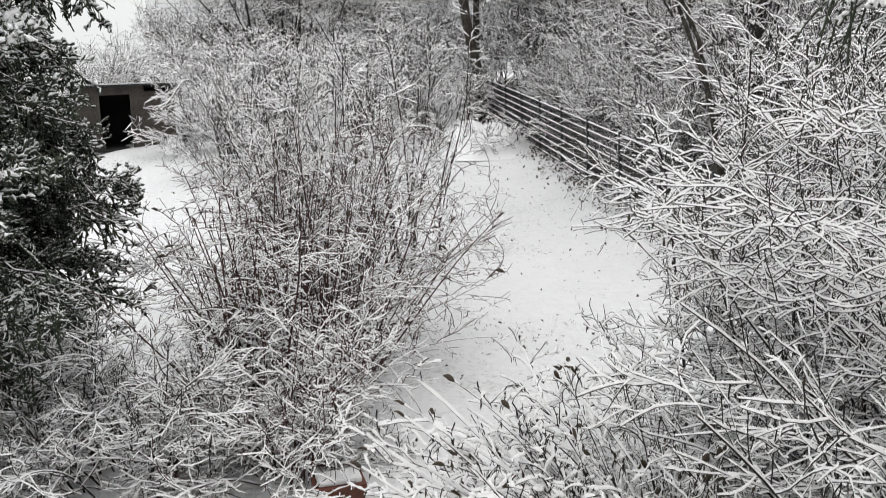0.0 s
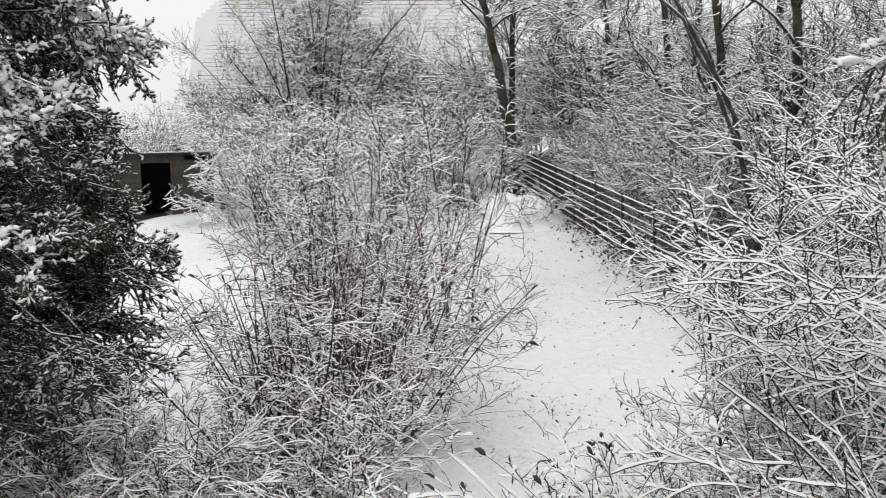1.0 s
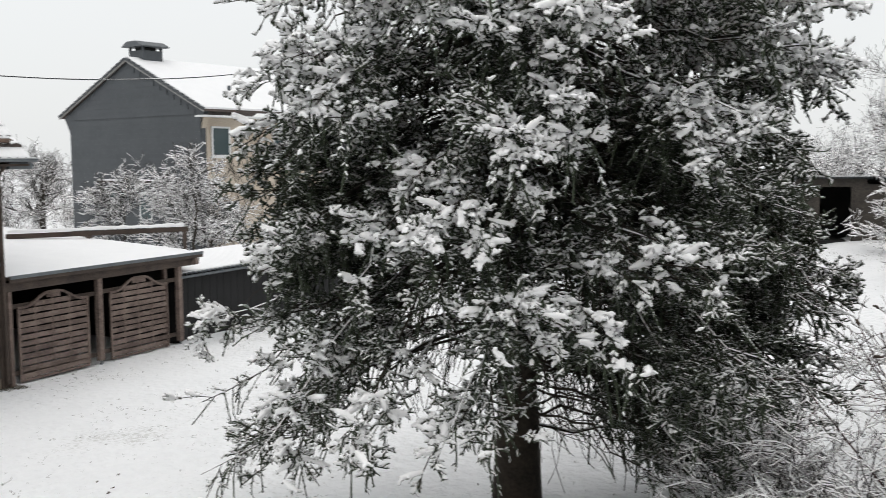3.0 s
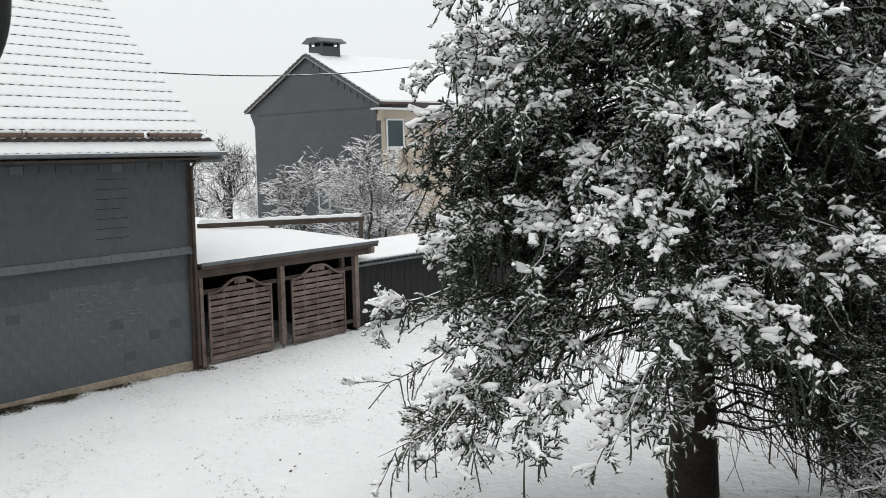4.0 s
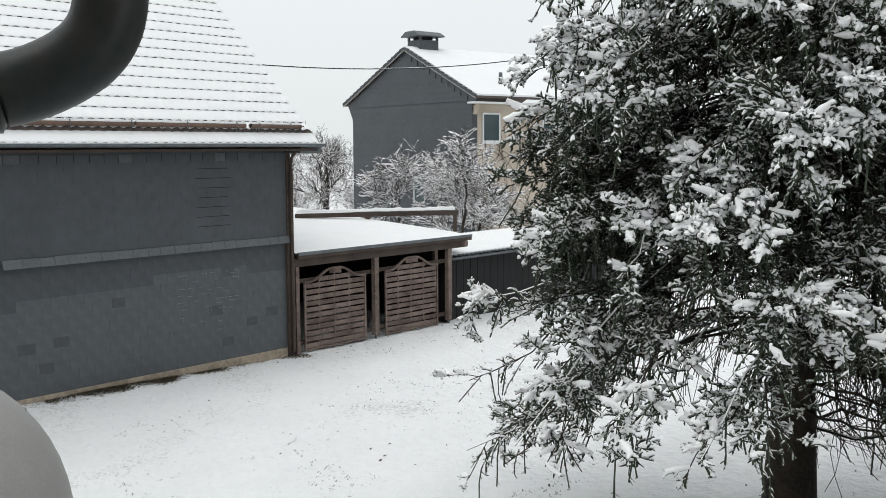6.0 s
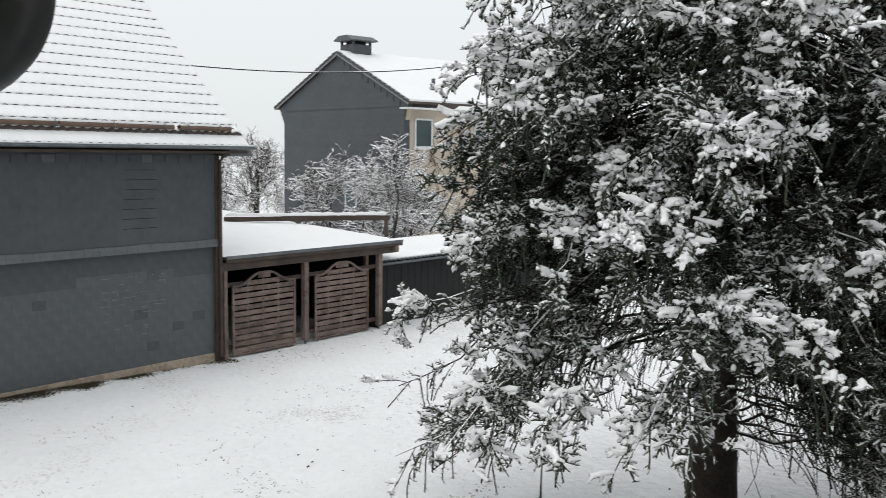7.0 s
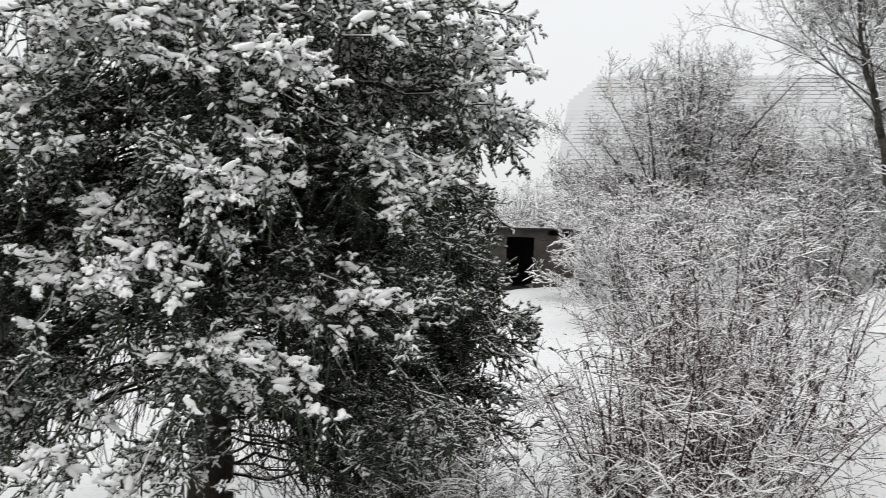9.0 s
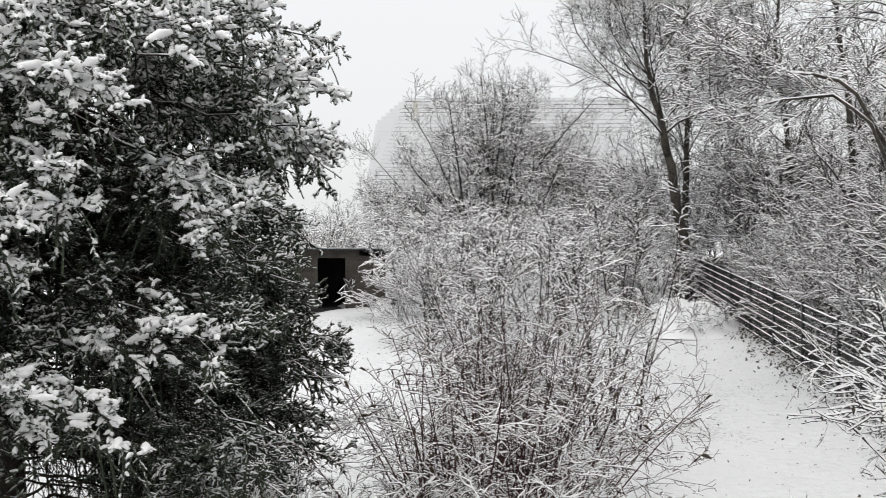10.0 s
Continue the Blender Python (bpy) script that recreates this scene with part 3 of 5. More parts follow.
def lattice(x0, x1, z0, z1, crown, seed, label):
    """An arched screen: a frame, two battens and woven boards."""
    rng = random.Random(seed)
    top = empty("fence_panel", HOUSE @ pose(0, 0, 0), label, "fence panel", "lattice screens of the carport")
    w = x1 - x0

    def crest(x):
        f = (x - x0) / w
        return z1 + (crown - z1) * max(0.0, min(1.0, 0.5 - 0.5 * math.cos(math.pi * min(1, max(0, (min(f, 1 - f) - 0.08) / 0.36)))))

    part("stile", box(x0, x0 + 0.05, 0.05, 0.095, z0, z1, 0.006), WOOD, top)
    part("stile", box(x1 - 0.05, x1, 0.05, 0.095, z0, z1, 0.006), WOOD, top)
    part("bottom_rail", box(x0 + 0.05, x1 - 0.05, 0.05, 0.095, z0, z0 + 0.05, 0.006), WOOD, top)
    xs = [x0 + w * k / 24 for k in range(25)]
    part("arched_rail", prism([(x, crest(x) + 0.05) for x in xs] + [(x, crest(x) - 0.005) for x in xs[::-1]], 0.045, 0.10), WOOD, top)
    for f in (0.28, 0.52, 0.76):
        x = x0 + f * w
        part("batten", box(x - 0.018, x + 0.018, 0.055, 0.075, z0 + 0.05, crest(x)), WOOD, top)
    rows, z = 11, z0 + 0.065
    pitch = (z1 - z0 - 0.05) / rows
    for r in range(rows + 2):
        zz = z + r * pitch
        lo, hi = x0 + 0.052, x1 - 0.052
        while lo < (x0 + x1) / 2 and crest(lo) < zz + 0.10:
            lo += 0.03
        hi = x1 - (lo - x0)
        if hi - lo < 0.3:
            continue
        sgn, V, F, n = (1 if r % 2 else -1), [], [], 25
        drop = rng.uniform(-0.008, 0.008)
        for k in range(n):
            x = lo + (hi - lo) * k / (n - 1)
            y = 0.068 + sgn * 0.016 * math.sin((x - x0) / w * math.pi * 4)
            for dy, dz in ((0.005, 0), (0.005, 0.105), (-0.005, 0.105), (-0.005, 0)):
                V.append((x, y + dy, zz + dz + drop * (k / n - 0.5) * 2))
        for k in range(n - 1):
            for e in range(4):
                F.append((k * 4 + e, k * 4 + (e + 1) % 4, k * 4 + 4 + (e + 1) % 4, k * 4 + 4 + e))
        F += [(3, 2, 1, 0), ((n - 1) * 4, (n - 1) * 4 + 1, (n - 1) * 4 + 2, (n - 1) * 4 + 3)]
        put("slat", mesh_of("slat", V, F, WOOD), top)


lattice(-2.36, -0.40, -0.06, 1.52, 1.78, 1, "weathered arched wooden lattice screen leaning in the carport")
lattice(-5.00, -3.03, -0.06, 1.53, 1.80, 2, "weathered arched wooden lattice screen between carport posts")

# ---- black lean-to beside the carport ----
leanto = empty("lean_to_shed", HOUSE, "black boarded lean-to shed with a snowy corrugated roof", "shed")
part("back", box(-15.0, -5.6, -2.3, -2.2, -0.3, 1.85), BLACK_WOOD, leanto)
for k in range(62):
    x = -5.62 - k * 0.15
    part("board", box(x - 0.143, x, -0.22 + 0.006 * (k % 2), -0.19 + 0.006 * (k % 2), -0.3, 1.62), BLACK_WOOD, leanto)
part("end_wall", box(-5.62, -5.55, -2.2, -0.19, -0.3, 1.62), BLACK_WOOD, leanto)


def corrugated(x0, x1, y0, y1, z0, z1, period, amp, mat, lift=0.0, name="roof_sheet"):
    xs = np.arange(x0, x1, period / 6)
    ys = np.linspace(y0, y1, 14)
    X, Y = np.meshgrid(xs, ys)
    Z = z0 + (Y - y0) / (y1 - y0) * (z1 - z0) + amp * np.cos(2 * np.pi * X / period) + lift
    n = len(xs)
    i = (np.arange(len(ys) - 1)[:, None] * n + np.arange(n - 1)).ravel()
    V = np.stack([X, Y, Z], -1).reshape(-1, 3)
    low = V.copy()
    low[:, 2] -= 0.03 if lift else 0.006
    Q = np.stack([i, i + 1, i + 1 + n, i + n], -1)
    m = len(V)
    e = np.arange(n - 1)
    return fast_mesh(name, np.concatenate([V, low]), np.concatenate([Q, Q[:, ::-1] + m, np.stack([e, e + m, e + 1 + m, e + 1], -1)]), [], mat)


put("roof_sheet", corrugated(-15, -5.5, 0.02, -2.4, 1.70, 1.93, 0.18, 0.018, ZINC), leanto, "corrugated roof sheet")
put("snow", corrugated(-15, -5.55, -0.02, -2.4, 1.70, 1.93, 0.18, 0.012, ROOF_SNOW, 0.05, "snow"), leanto, "snow on the corrugated roof")
put("gutter", mesh_of("gutter", *half_round(-15, -5.45, 0.10, 1.66, 0.065), ZINC), leanto, "grey gutter")
for k in range(12):
    x = -5.7 - k * 0.75
    part("gutter_bracket", box(x - 0.015, x + 0.015, 0.03, 0.172, 1.655, 1.672), ZINC, leanto)

# ---- pergola rail behind the carport ----
RAIL0, RAIL1 = Vector((-8.09, -1.99, 2.74)), Vector((-4.13, -4.67, 2.74))
run = RAIL1 - RAIL0
pergola = empty("pergola", HOUSE @ Matrix.Translation(RAIL0) @ Matrix.Rotation(math.atan2(run.y, run.x), 4, "Z"), "dark pergola rail under thick snow behind the carport", "pergola")
rail = part("rail", box(-0.1, run.length, -0.06, 0.06, -0.13, 0.0, 0.012), DARK_WOOD, pergola)
put("rail_snow", caps("rail_snow", [(np.stack([np.linspace(0, run.length - 0.05, 40), np.zeros(40), np.zeros(40)], -1)[None], np.full((1, 40), 0.05))], ROOF_SNOW, np.random.default_rng(8), 0.07, 0.03, 5), rail)
part("cross_rail", box(run.length * 0.55, run.length * 0.55 + 0.09, -2.4, 0.1, -0.24, -0.131, 0.01), DARK_WOOD, pergola)
for x in (0.0, run.length * 0.55):
    part("post", box(x - 0.05, x + 0.05, -0.05, 0.05, -3.0, -0.13, 0.01), DARK_WOOD, pergola)

# ---- the house beyond, slate gable and beige front ----
H2 = Matrix.Translation((-36.53, 23.01, 0)) @ Matrix.Rotation(math.atan2(0.141, 0.99), 4, "Z")
# x grows towards the beige corner (0), y away
far_house = empty("gabled_house", H2, "dark slate gabled house with a beige rendered front and snowy roof", "house")
part("slate_wall", prism([(-0.25, -0.6), (-0.25, 6.0), (-0.05, 6.78), (-5.1, 9.20), (-10.2, 6.78), (-9.75, 6.0), (-9.75, -0.6)], 0.0, 0.25), SLATE, far_house, "dark slate-hung gable wall")
part("beige_wall", box(-9.6, -0.30, 0.26, 11.0, -0.6, 6.55), PLASTER, far_house, "beige rendered walls")
part("corner_curve", prism([(-0.30, -0.6), (-0.26, 6.0), (0.0, 6.62), (-0.4, 6.62), (-0.4, -0.6)], 0.0, 0.24), PLASTER, far_house)


def slope(x_e, z_e, x_r, z_r, y0, y1, thick, mat, name, label="", lift=0.0):
    part(name, prism([(x_e, z_e + lift), (x_r, z_r + lift), (x_r, z_r + lift + thick), (x_e, z_e + lift + thick)], y0, y1), mat, far_house, label)


for xe in (0.10, -10.42):
    slope(xe, 6.76, -5.1, 9.21, -0.12, 11.5, 0.10, TILE, "roof", "dark tiled roof slope")
    slope(xe, 6.76, -5.1, 9.21, -0.08, 11.5, 0.08, ROOF_SNOW, "roof_snow", "snow on the roof slope", 0.105)
    slope(xe, 6.72, -5.1, 9.16, -0.16, -0.125, 0.08, GREY_PAINT, "bargeboard", "pale bargeboard")
    for k in range(16):
        f0, f1 = k / 16, (k + 1) / 16
        x0, x1, z0, z1 = xe + (-5.1 - xe) * f0, xe + (-5.1 - xe) * f1, 6.83 + 2.45 * f0, 6.83 + 2.45 * f1
        part("verge_slate", prism([(x0, z0 - 0.02), (x1, z1 - 0.05), (x1, z1 + 0.05), (x0, z0 + 0.10)], -0.20, -0.085), SLATE_DARK, far_house)
for k in range(29):
    z = 0.2 + 0.22 * k
    part("slate_course", box(-9.74, -0.26, -0.028, -0.001, z, z + 0.2185), SLATE, far_house, m=Matrix.Translation((0, 0.002 * (k % 2), 0)))
part("chimney", box(-5.82, -4.82, 0.6, 1.7, 8.2, 9.72, 0.01), SLATE, far_house, "slate-clad chimney")
for x, y in ((-5.77, 0.65), (-4.87, 0.65), (-5.77, 1.65), (-4.87, 1.65)):
    part("chimney_leg", box(x - 0.05, x + 0.05, y - 0.05, y + 0.05, 9.72, 9.90), SLATE, far_house)
part("chimney_cap", prism([(-6.02, 9.88), (-4.62, 9.88), (-4.62, 9.92), (-5.0, 10.12), (-5.64, 10.12), (-6.02, 9.92)], 0.35, 1.95), SLATE_EDGE, far_house, "hooded chimney cap")
# Neck coloured with the shade that lies under the cap.
part("chimney_neck", box(-5.62, -5.02, 0.8, 1.5, 9.72, 9.89), SHADE_INSIDE, far_house)
part("chimney_snow", box(-5.6, -5.05, 0.4, 1.9, 10.121, 10.15, 0.012), ROOF_SNOW, far_house)
part("vent_pipe", box(-1.95, -1.82, 3.0, 3.13, 7.3, 8.1, 0.02), ZINC, far_house)
part("eaves_board", box(-0.28, 0.25, -0.3, 11.4, 6.52, 6.60), WHITE_PAINT, far_house)


def far_window(parent, y0, y1, z0, z1, label):
    win = part("window", box(-0.31, -0.27, y0, y1, z0, z1), SHADE_INSIDE, parent, label)
    part("pane", box(-0.30, -0.262, y0 + 0.07, y1 - 0.07, z0 + 0.07, z1 - 0.07), GLASS, win)
    for a, b, c, d in ((y0, y0 + 0.08, z0, z1), (y1 - 0.08, y1, z0, z1), (y0, y1, z0, z0 + 0.08), (y0, y1, z1 - 0.08, z1)):
        part("window_frame", box(-0.30, -0.24, a, b, c, d, 0.008), WHITE_PAINT, win)
    part("window_sill", box(-0.32, -0.15, y0 - 0.08, y1 + 0.08, z0 - 0.07, z0 - 0.01, 0.006), WHITE_PAINT, win)
    part("sill_snow", box(-0.25, -0.16, y0 - 0.06, y1 + 0.06, z0 - 0.009, z0 + 0.02, 0.01), ROOF_SNOW, win)


far_window(far_house, 0.55, 1.60, 4.85, 6.15, "white-framed window in the beige wall")
far_window(far_house, 4.2, 5.4, 4.85, 6.15, "white-framed window in the beige wall")
far_window(far_house, 0.9, 2.0, 1.6, 2.9, "white-framed window in the beige wall")
part("gable_ledge", box(-7.6, -1.7, -0.12, 0.0, 3.72, 3.80, 0.01), DARK_WOOD, far_house)
part("ledge_snow", box(-7.6, -1.7, -0.13, -0.005, 3.803, 3.88, 0.02), ROOF_SNOW, far_house)
for x0, x1 in ((-4.6, -3.7), (-2.7, -1.9), (-7.0, -6.2)):
    win = part("window", box(x0, x1, -0.03, -0.005, 1.9, 3.3), WHITE_PAINT, far_house, "white-framed gable window")
    part("pane", box(x0 + 0.08, x1 - 0.08, -0.036, -0.03, 1.98, 3.22), GLASS, win)

# ivy stems creeping over the beige wall
rng = np.random.default_rng(21)
ivy0 = np.stack([np.full(40, -0.255), rng.uniform(0.1, 4.5, 40), rng.uniform(0.5, 4.5, 40)], -1)
P = np.empty((40, 8, 3))
P[:, 0] = ivy0
d = np.stack([np.zeros(40), rng.normal(0, 0.6, 40), np.ones(40)], -1)
for q in range(1, 8):
    d[:, 1] += rng.normal(0, 0.5, 40)
    P[:, q] = P[:, q - 1] + unit(d) * 0.3
P[..., 2] = np.minimum(P[..., 2], 6.5)
tagged(put("creeper", tubes("creeper", [(P, np.full((40, 8), 0.012))], BARK, 3), far_house, "bare creeper stems on the wall"), kind="stuff")

for k in range(10):
    z, w = 6.66 + 0.22 * k, 5.0 * (9.12 - 6.66 - 0.22 * (k + 1)) / 2.43
    part("slate_course", box(-5.1 - w + 0.12, -5.1 + w - 0.12, -0.028, -0.001, z, z + 0.2185), SLATE, far_house, m=Matrix.Translation((0, 0.002 * (k % 2), 0)))

# cable between the houses
cx = np.linspace(0, 1, 24)[:, None]
cable_pts = np.array([[-32.08, 8.44, 7.60]]) * (1 - cx) + np.array([[-35.30, 26.56, 8.72]]) * cx
cable_pts[:, 2] -= 2.2 * (cx * (1 - cx))[:, 0]
cable = new("overhead_cable", tubes("overhead_cable", [(cable_pts[None], np.full((1, 24), 0.022))], STEEL, 6))
tagged(cable, "twisted dark overhead cable with a line of frost", "cable")
tagged(put("cable_snow", caps("cable_snow", [(cable_pts[None], np.full((1, 24), 0.016))], TWIG_SNOW, np.random.default_rng(3), 0.012, 0.004), cable))

# ---- old garden shed at the back ----
SHED = Matrix.Translation((-15.26, 33.9, floor_at(-14, 34.3) - 0.02)) @ Matrix.Rotation(math.atan2(1.09, 2.7), 4, "Z")
shed = empty("garden_shed", SHED, "old weathered garden shed with an open dark doorway", "shed")
for k in range(11):
    z = 0.02 + k * 0.2
    if z < 1.9:
        part("board", box(1.62, 2.9, -0.02 + 0.004 * (k % 2), 0.02 + 0.004 * (k % 2), z, z + 0.192, 0.006), OLD_WOOD, shed)
        part("board", box(-0.3, 0.40, -0.02 + 0.004 * (k % 2), 0.02 + 0.004 * (k % 2), z, z + 0.192, 0.006), OLD_WOOD, shed)
part("lintel", box(-0.3, 2.0, -0.03, 0.03, 1.92, 2.22, 0.01), OLD_WOOD, shed, "grey lintel board")
part("door_post", box(0.38, 0.47, -0.04, 0.05, 0, 1.92, 0.01), OLD_WOOD, shed)
part("door_post", box(1.50, 1.62, -0.04, 0.05, 0, 1.92, 0.01), OLD_WOOD, shed)
part("corner_post", box(2.9, 3.0, -0.04, 0.06, 0, 1.95, 0.01), OLD_WOOD, shed)
# Back and floor carry the shed's inner darkness in their colour.
part("back_wall", box(-0.3, 3.0, 2.9, 3.0, 0, 2.1), SHADE_INSIDE, shed)
part("side_wall", box(-0.36, -0.3, 0, 3.0, 0, 2.1), OLD_WOOD, shed)
part("side_wall", box(2.94, 3.0, 0.06, 3.0, 0, 2.1), OLD_WOOD, shed)
part("floor", box(-0.3, 2.94, 0.02, 2.9, -0.1, 0.02), SHADE_INSIDE, shed)
put("roof_sheet", corrugated(-0.5, 3.2, -0.25, 3.2, 2.24, 2.05, 0.13, 0.02, ZINC), shed, "corrugated roof")
put("snow", corrugated(-0.48, 3.18, -0.2, 3.2, 2.24, 2.05, 0.13, 0.012, ROOF_SNOW, 0.07, "snow"), shed, "snow on the shed roof")


def woodpile():
    rng = random.Random(12)
    top = empty("stacked_boards", SHED @ pose(3.15, 0.1, 0), "leaning stack of old grey boards edged with snow", "wood stack")
    for k in range(15):
        z = 0.05 + k * 0.105
        w, tilt = rng.uniform(0.9, 1.35), rng.uniform(6, 16)
        b = part("board", box(0, w, -0.1, 0.9, 0, 0.05, 0.006), OLD_WOOD, top, m=pose(rng.uniform(0, 0.12), rng.uniform(-0.1, 0.1), z + 0.2, 0, tilt, rng.uniform(-4, 4)))
        part("board_snow", box(0.01, w - 0.01, -0.1, 0.0, 0.051, 0.075, 0.008), TWIG_SNOW, b)
    part("bearer", box(0.1, 0.25, 0, 0.8, -0.05, 0.28), OLD_WOOD, top)
    part("bearer", box(0.95, 1.1, 0, 0.8, -0.05, 0.06), OLD_WOOD, top)


woodpile()

# ---- wire-mat fence along the path ----
FENCE0, FSTEP, FH = np.array([-0.53, 33.76]), np.array([0.522, -2.455]), 1.42
for s in range(-2, 9):
    a, b = FENCE0 + FSTEP * s, FENCE0 + FSTEP * (s + 1)
    za, zb = floor_at(*a), floor_at(*b)
    post_thing = empty("fence_panel", Matrix.Translation((a[0], a[1], za)), "dark grey wire-mat fence panel with snow on its rods", "fence", "panels of the wire fence")
    yaw = math.atan2(FSTEP[1], FSTEP[0])
    turn_m = Matrix.Rotation(yaw, 4, "Z")
    part("post", box(-0.03, 0.03, -0.03, 0.03, -0.2, FH + 0.06, 0.004), STEEL, post_thing, "square steel post", m=turn_m)
    D3 = np.array([b[0] - a[0], b[1] - a[1], zb - za])
    for k in range(8):
        z = 0.05 + k * (FH - 0.06) / 7
        P = np.array([[(0, 0, z), tuple(D3 * 0.5 + (0, 0, z)), tuple(D3 + (0, 0, z))]])
        rod = put("rod", tubes("rod", [(P, np.full((1, 3), 0.008))], STEEL, 4), post_thing)
        fine = np.array([[tuple(D3 * f + (0, 0, z)) for f in np.linspace(0, 1, 26)]])
        put("rod_snow", caps("rod_snow", [(fine, np.full((1, 26), 0.009))], TWIG_SNOW, np.random.default_rng(500 + s * 10 + k), 0.024, 0.006), rod)
    F = np.linspace(0.01, 0.99, 50)[:, None]
    base = F * D3
    bars = np.stack([base, base + (0, 0, FH / 2), base + (0, 0, FH)], 1)
    tagged(put("wire", tubes("wire", [(bars, np.full((50, 3), 0.005))], STEEL, 3), post_thing, "close upright wires"), kind="stuff")

# ---- bank of leaf litter behind the fence ----
def bank():
    ns, nd = 60, 14
    V = []
    across = np.array([0.9777, 0.2079])
    for i in range(ns):
        s = -4 + i * 14.0 / (ns - 1)
        p = FENCE0 + FSTEP * s
        for k in range(nd):
            dd = 0.35 + k * 0.7
            x, y = p + across * dd
            h = 1.05 * (1 - math.exp(-dd / 0.9)) + 0.16 * noise.noise((x * 0.9, y * 0.9, 5)) + 0.05 * noise.noise((x * 4, y * 4, 5))
            V.append((x, y, floor_at(x, y) + (h if k else -0.2)))
    i = (np.arange(ns - 1)[:, None] * nd + np.arange(nd - 1)).ravel()
    me = fast_mesh("bank", V, np.stack([i, i + nd, i + nd + 1, i + 1], -1), [], BANK)
    tagged(new("bank", me), "rough bank of leaf litter and patchy snow behind the fence", "bank", kind="structure")


BANK = material("bank_litter", (0.22, 0.21, 0.20), 0.95, (0.045, 0.04, 0.035), 2.2, 11.0, 0.6, contrast=0.55)
bank()

# ---- the house the camera stands at: wall, downpipe bend and a rounded grey cover ----
own = empty("own_house_wall", pose(0, 0, 0, 0, 0, 32), "pale rendered wall of the house with the open window", "house wall", kind="structure")
part("wall", box(-8, 8, -1.6, -1.3, -0.5, 9), PALE_WALL, own)
slates(house)

# ---- plants ----
def plant(name, label, category, groups_bark, bark, snow_groups, seed, thick, wide, sides=4, across=3, keep=1.0, at=(0, 0, 0), group="", steps=1):
    """A leafless plant: its limbs, and the snow that lies on them."""
    top = empty(name, Matrix.Translation(at), label, category, group)
    o = np.asarray(at)
    tagged(put("branch_work", tubes("branch_work", [(P - o, R) for P, R in groups_bark], bark, sides), top), kind="stuff")
    tagged(put("snow", caps("snow", [(P - o, R) for P, R in snow_groups], TWIG_SNOW, np.random.default_rng(seed), thick, wide, across, keep, steps), top, "snow lying along the twigs"), kind="stuff")
    return top


def spruce(x, y, label, reach, bottom, top_z, height, count, seed, side=0.0, trunk_r=0.31, k2=8, k3=8, k4=6, kh=15, load=0.27, light=0.26, hollow=-0.25, girth=1.0, wind=(0.0, 0.0, 1.0), steep=(), full=lambda turn: 1 + 0 * turn, dense=lambda turn: 0 * turn, laden=(), lee=lambda turn, z: 0 * z, thin_below=0.0):
    """A spruce with drooping limbs. reach and bottom: how far out and how low the limbs end, by the turn round the trunk
    (radians from side) and the height; steep: (turn, width, limbs, end height) for bundles of low hanging limbs."""
    rng = np.random.default_rng(seed)
    z0 = floor_at(x, y)
    top = empty("spruce", Matrix.Translation((x, y, z0)), label, "conifer tree")
    hs = np.linspace(0, height, 14)
    trunk = np.stack([0.06 * np.sin(hs * 0.7), 0.05 * np.cos(hs * 0.9) - 0.05, hs], -1)[None]
    trunk[0, 0, 2] = -0.3
    tr = (trunk_r * (1 - hs / height * 0.93))[None]
    tr[0, 0] *= 1.25
    put("trunk", tubes("trunk", [(trunk, tr)], SPRUCE_BARK, 14), top, "brown mossy trunk")
    # limbs: they leave the trunk nearly level, sag, and lift at the tip
    many = np.arange(count * 3) * 2.39996 + rng.normal(0, 0.25, count * 3)
    turn = many[rng.random(count * 3) < full(many)][:count]
    count = len(turn)
    end = bottom(turn) + (top_z - bottom(turn)) * rng.random(count) ** 1.05
    sag = rng.uniform(0.10, 0.34, count)
    ln = reach(turn, end) * rng.uniform(0.74, 1.03, count)
    first = 0
    for where, width, more, low in steep:
        s = slice(first, first + more)
        turn[s], end[s] = where + rng.uniform(-width, width, more), low + rng.uniform(0, 0.55, more)
        ln[s], sag[s] = reach(turn[s], end[s]) * rng.uniform(0.72, 1.0, more), rng.uniform(0.38, 0.62, more)
        first += more
    for where, z, wide in laden:
        s = slice(first, first + 6)
        turn[s], end[s], sag[s] = where + rng.uniform(-0.14, 0.14, 6), z + rng.uniform(-0.4, 0.1, 6), rng.uniform(0.12, 0.24, 6)
        ln[s] = reach(turn[s], end[s]) * rng.uniform(0.86, 1.02, 6)
        first += 6
    up = end + sag * ln - z0
    az = turn + side
    n = 11
    P = np.empty((count, n, 3))
    for q in range(n):
        s = q / (n - 1)
        swing = 0.10 * ln * np.sin(s * 3.4 + turn * 7) * s
        drop = ln * (0.14 * s - (sag + 0.14 + 0.075) * s ** 1.7 + 0.3 * max(s - 0.75, 0))
        P[:, q] = np.stack([np.cos(az) * ln * s - np.sin(az) * swing, np.sin(az) * ln * s + np.cos(az) * swing, up + drop], -1)
    P[:, 1:] += rng.normal(0, 0.04, (count, n - 1, 3))
    R = (0.007 + 0.0050 * ln)[:, None] * np.linspace(1, 0.2, n)[None]
    # boughs fan out flat from the outer limb, curtains of thin twigs hang below it
    A, AR = sprout(rng, P, R, k2, 0.34, 0.98, 0.42, 0.95, 44, lift=-0.04, n=5, wob=0.12, bend=-0.045, thin=0.50, shorten=0.40, flat=0.3)
    E = P[:, 6:]
    A, AR = np.concatenate([A, E]), np.concatenate([AR, R[:, 6:]])
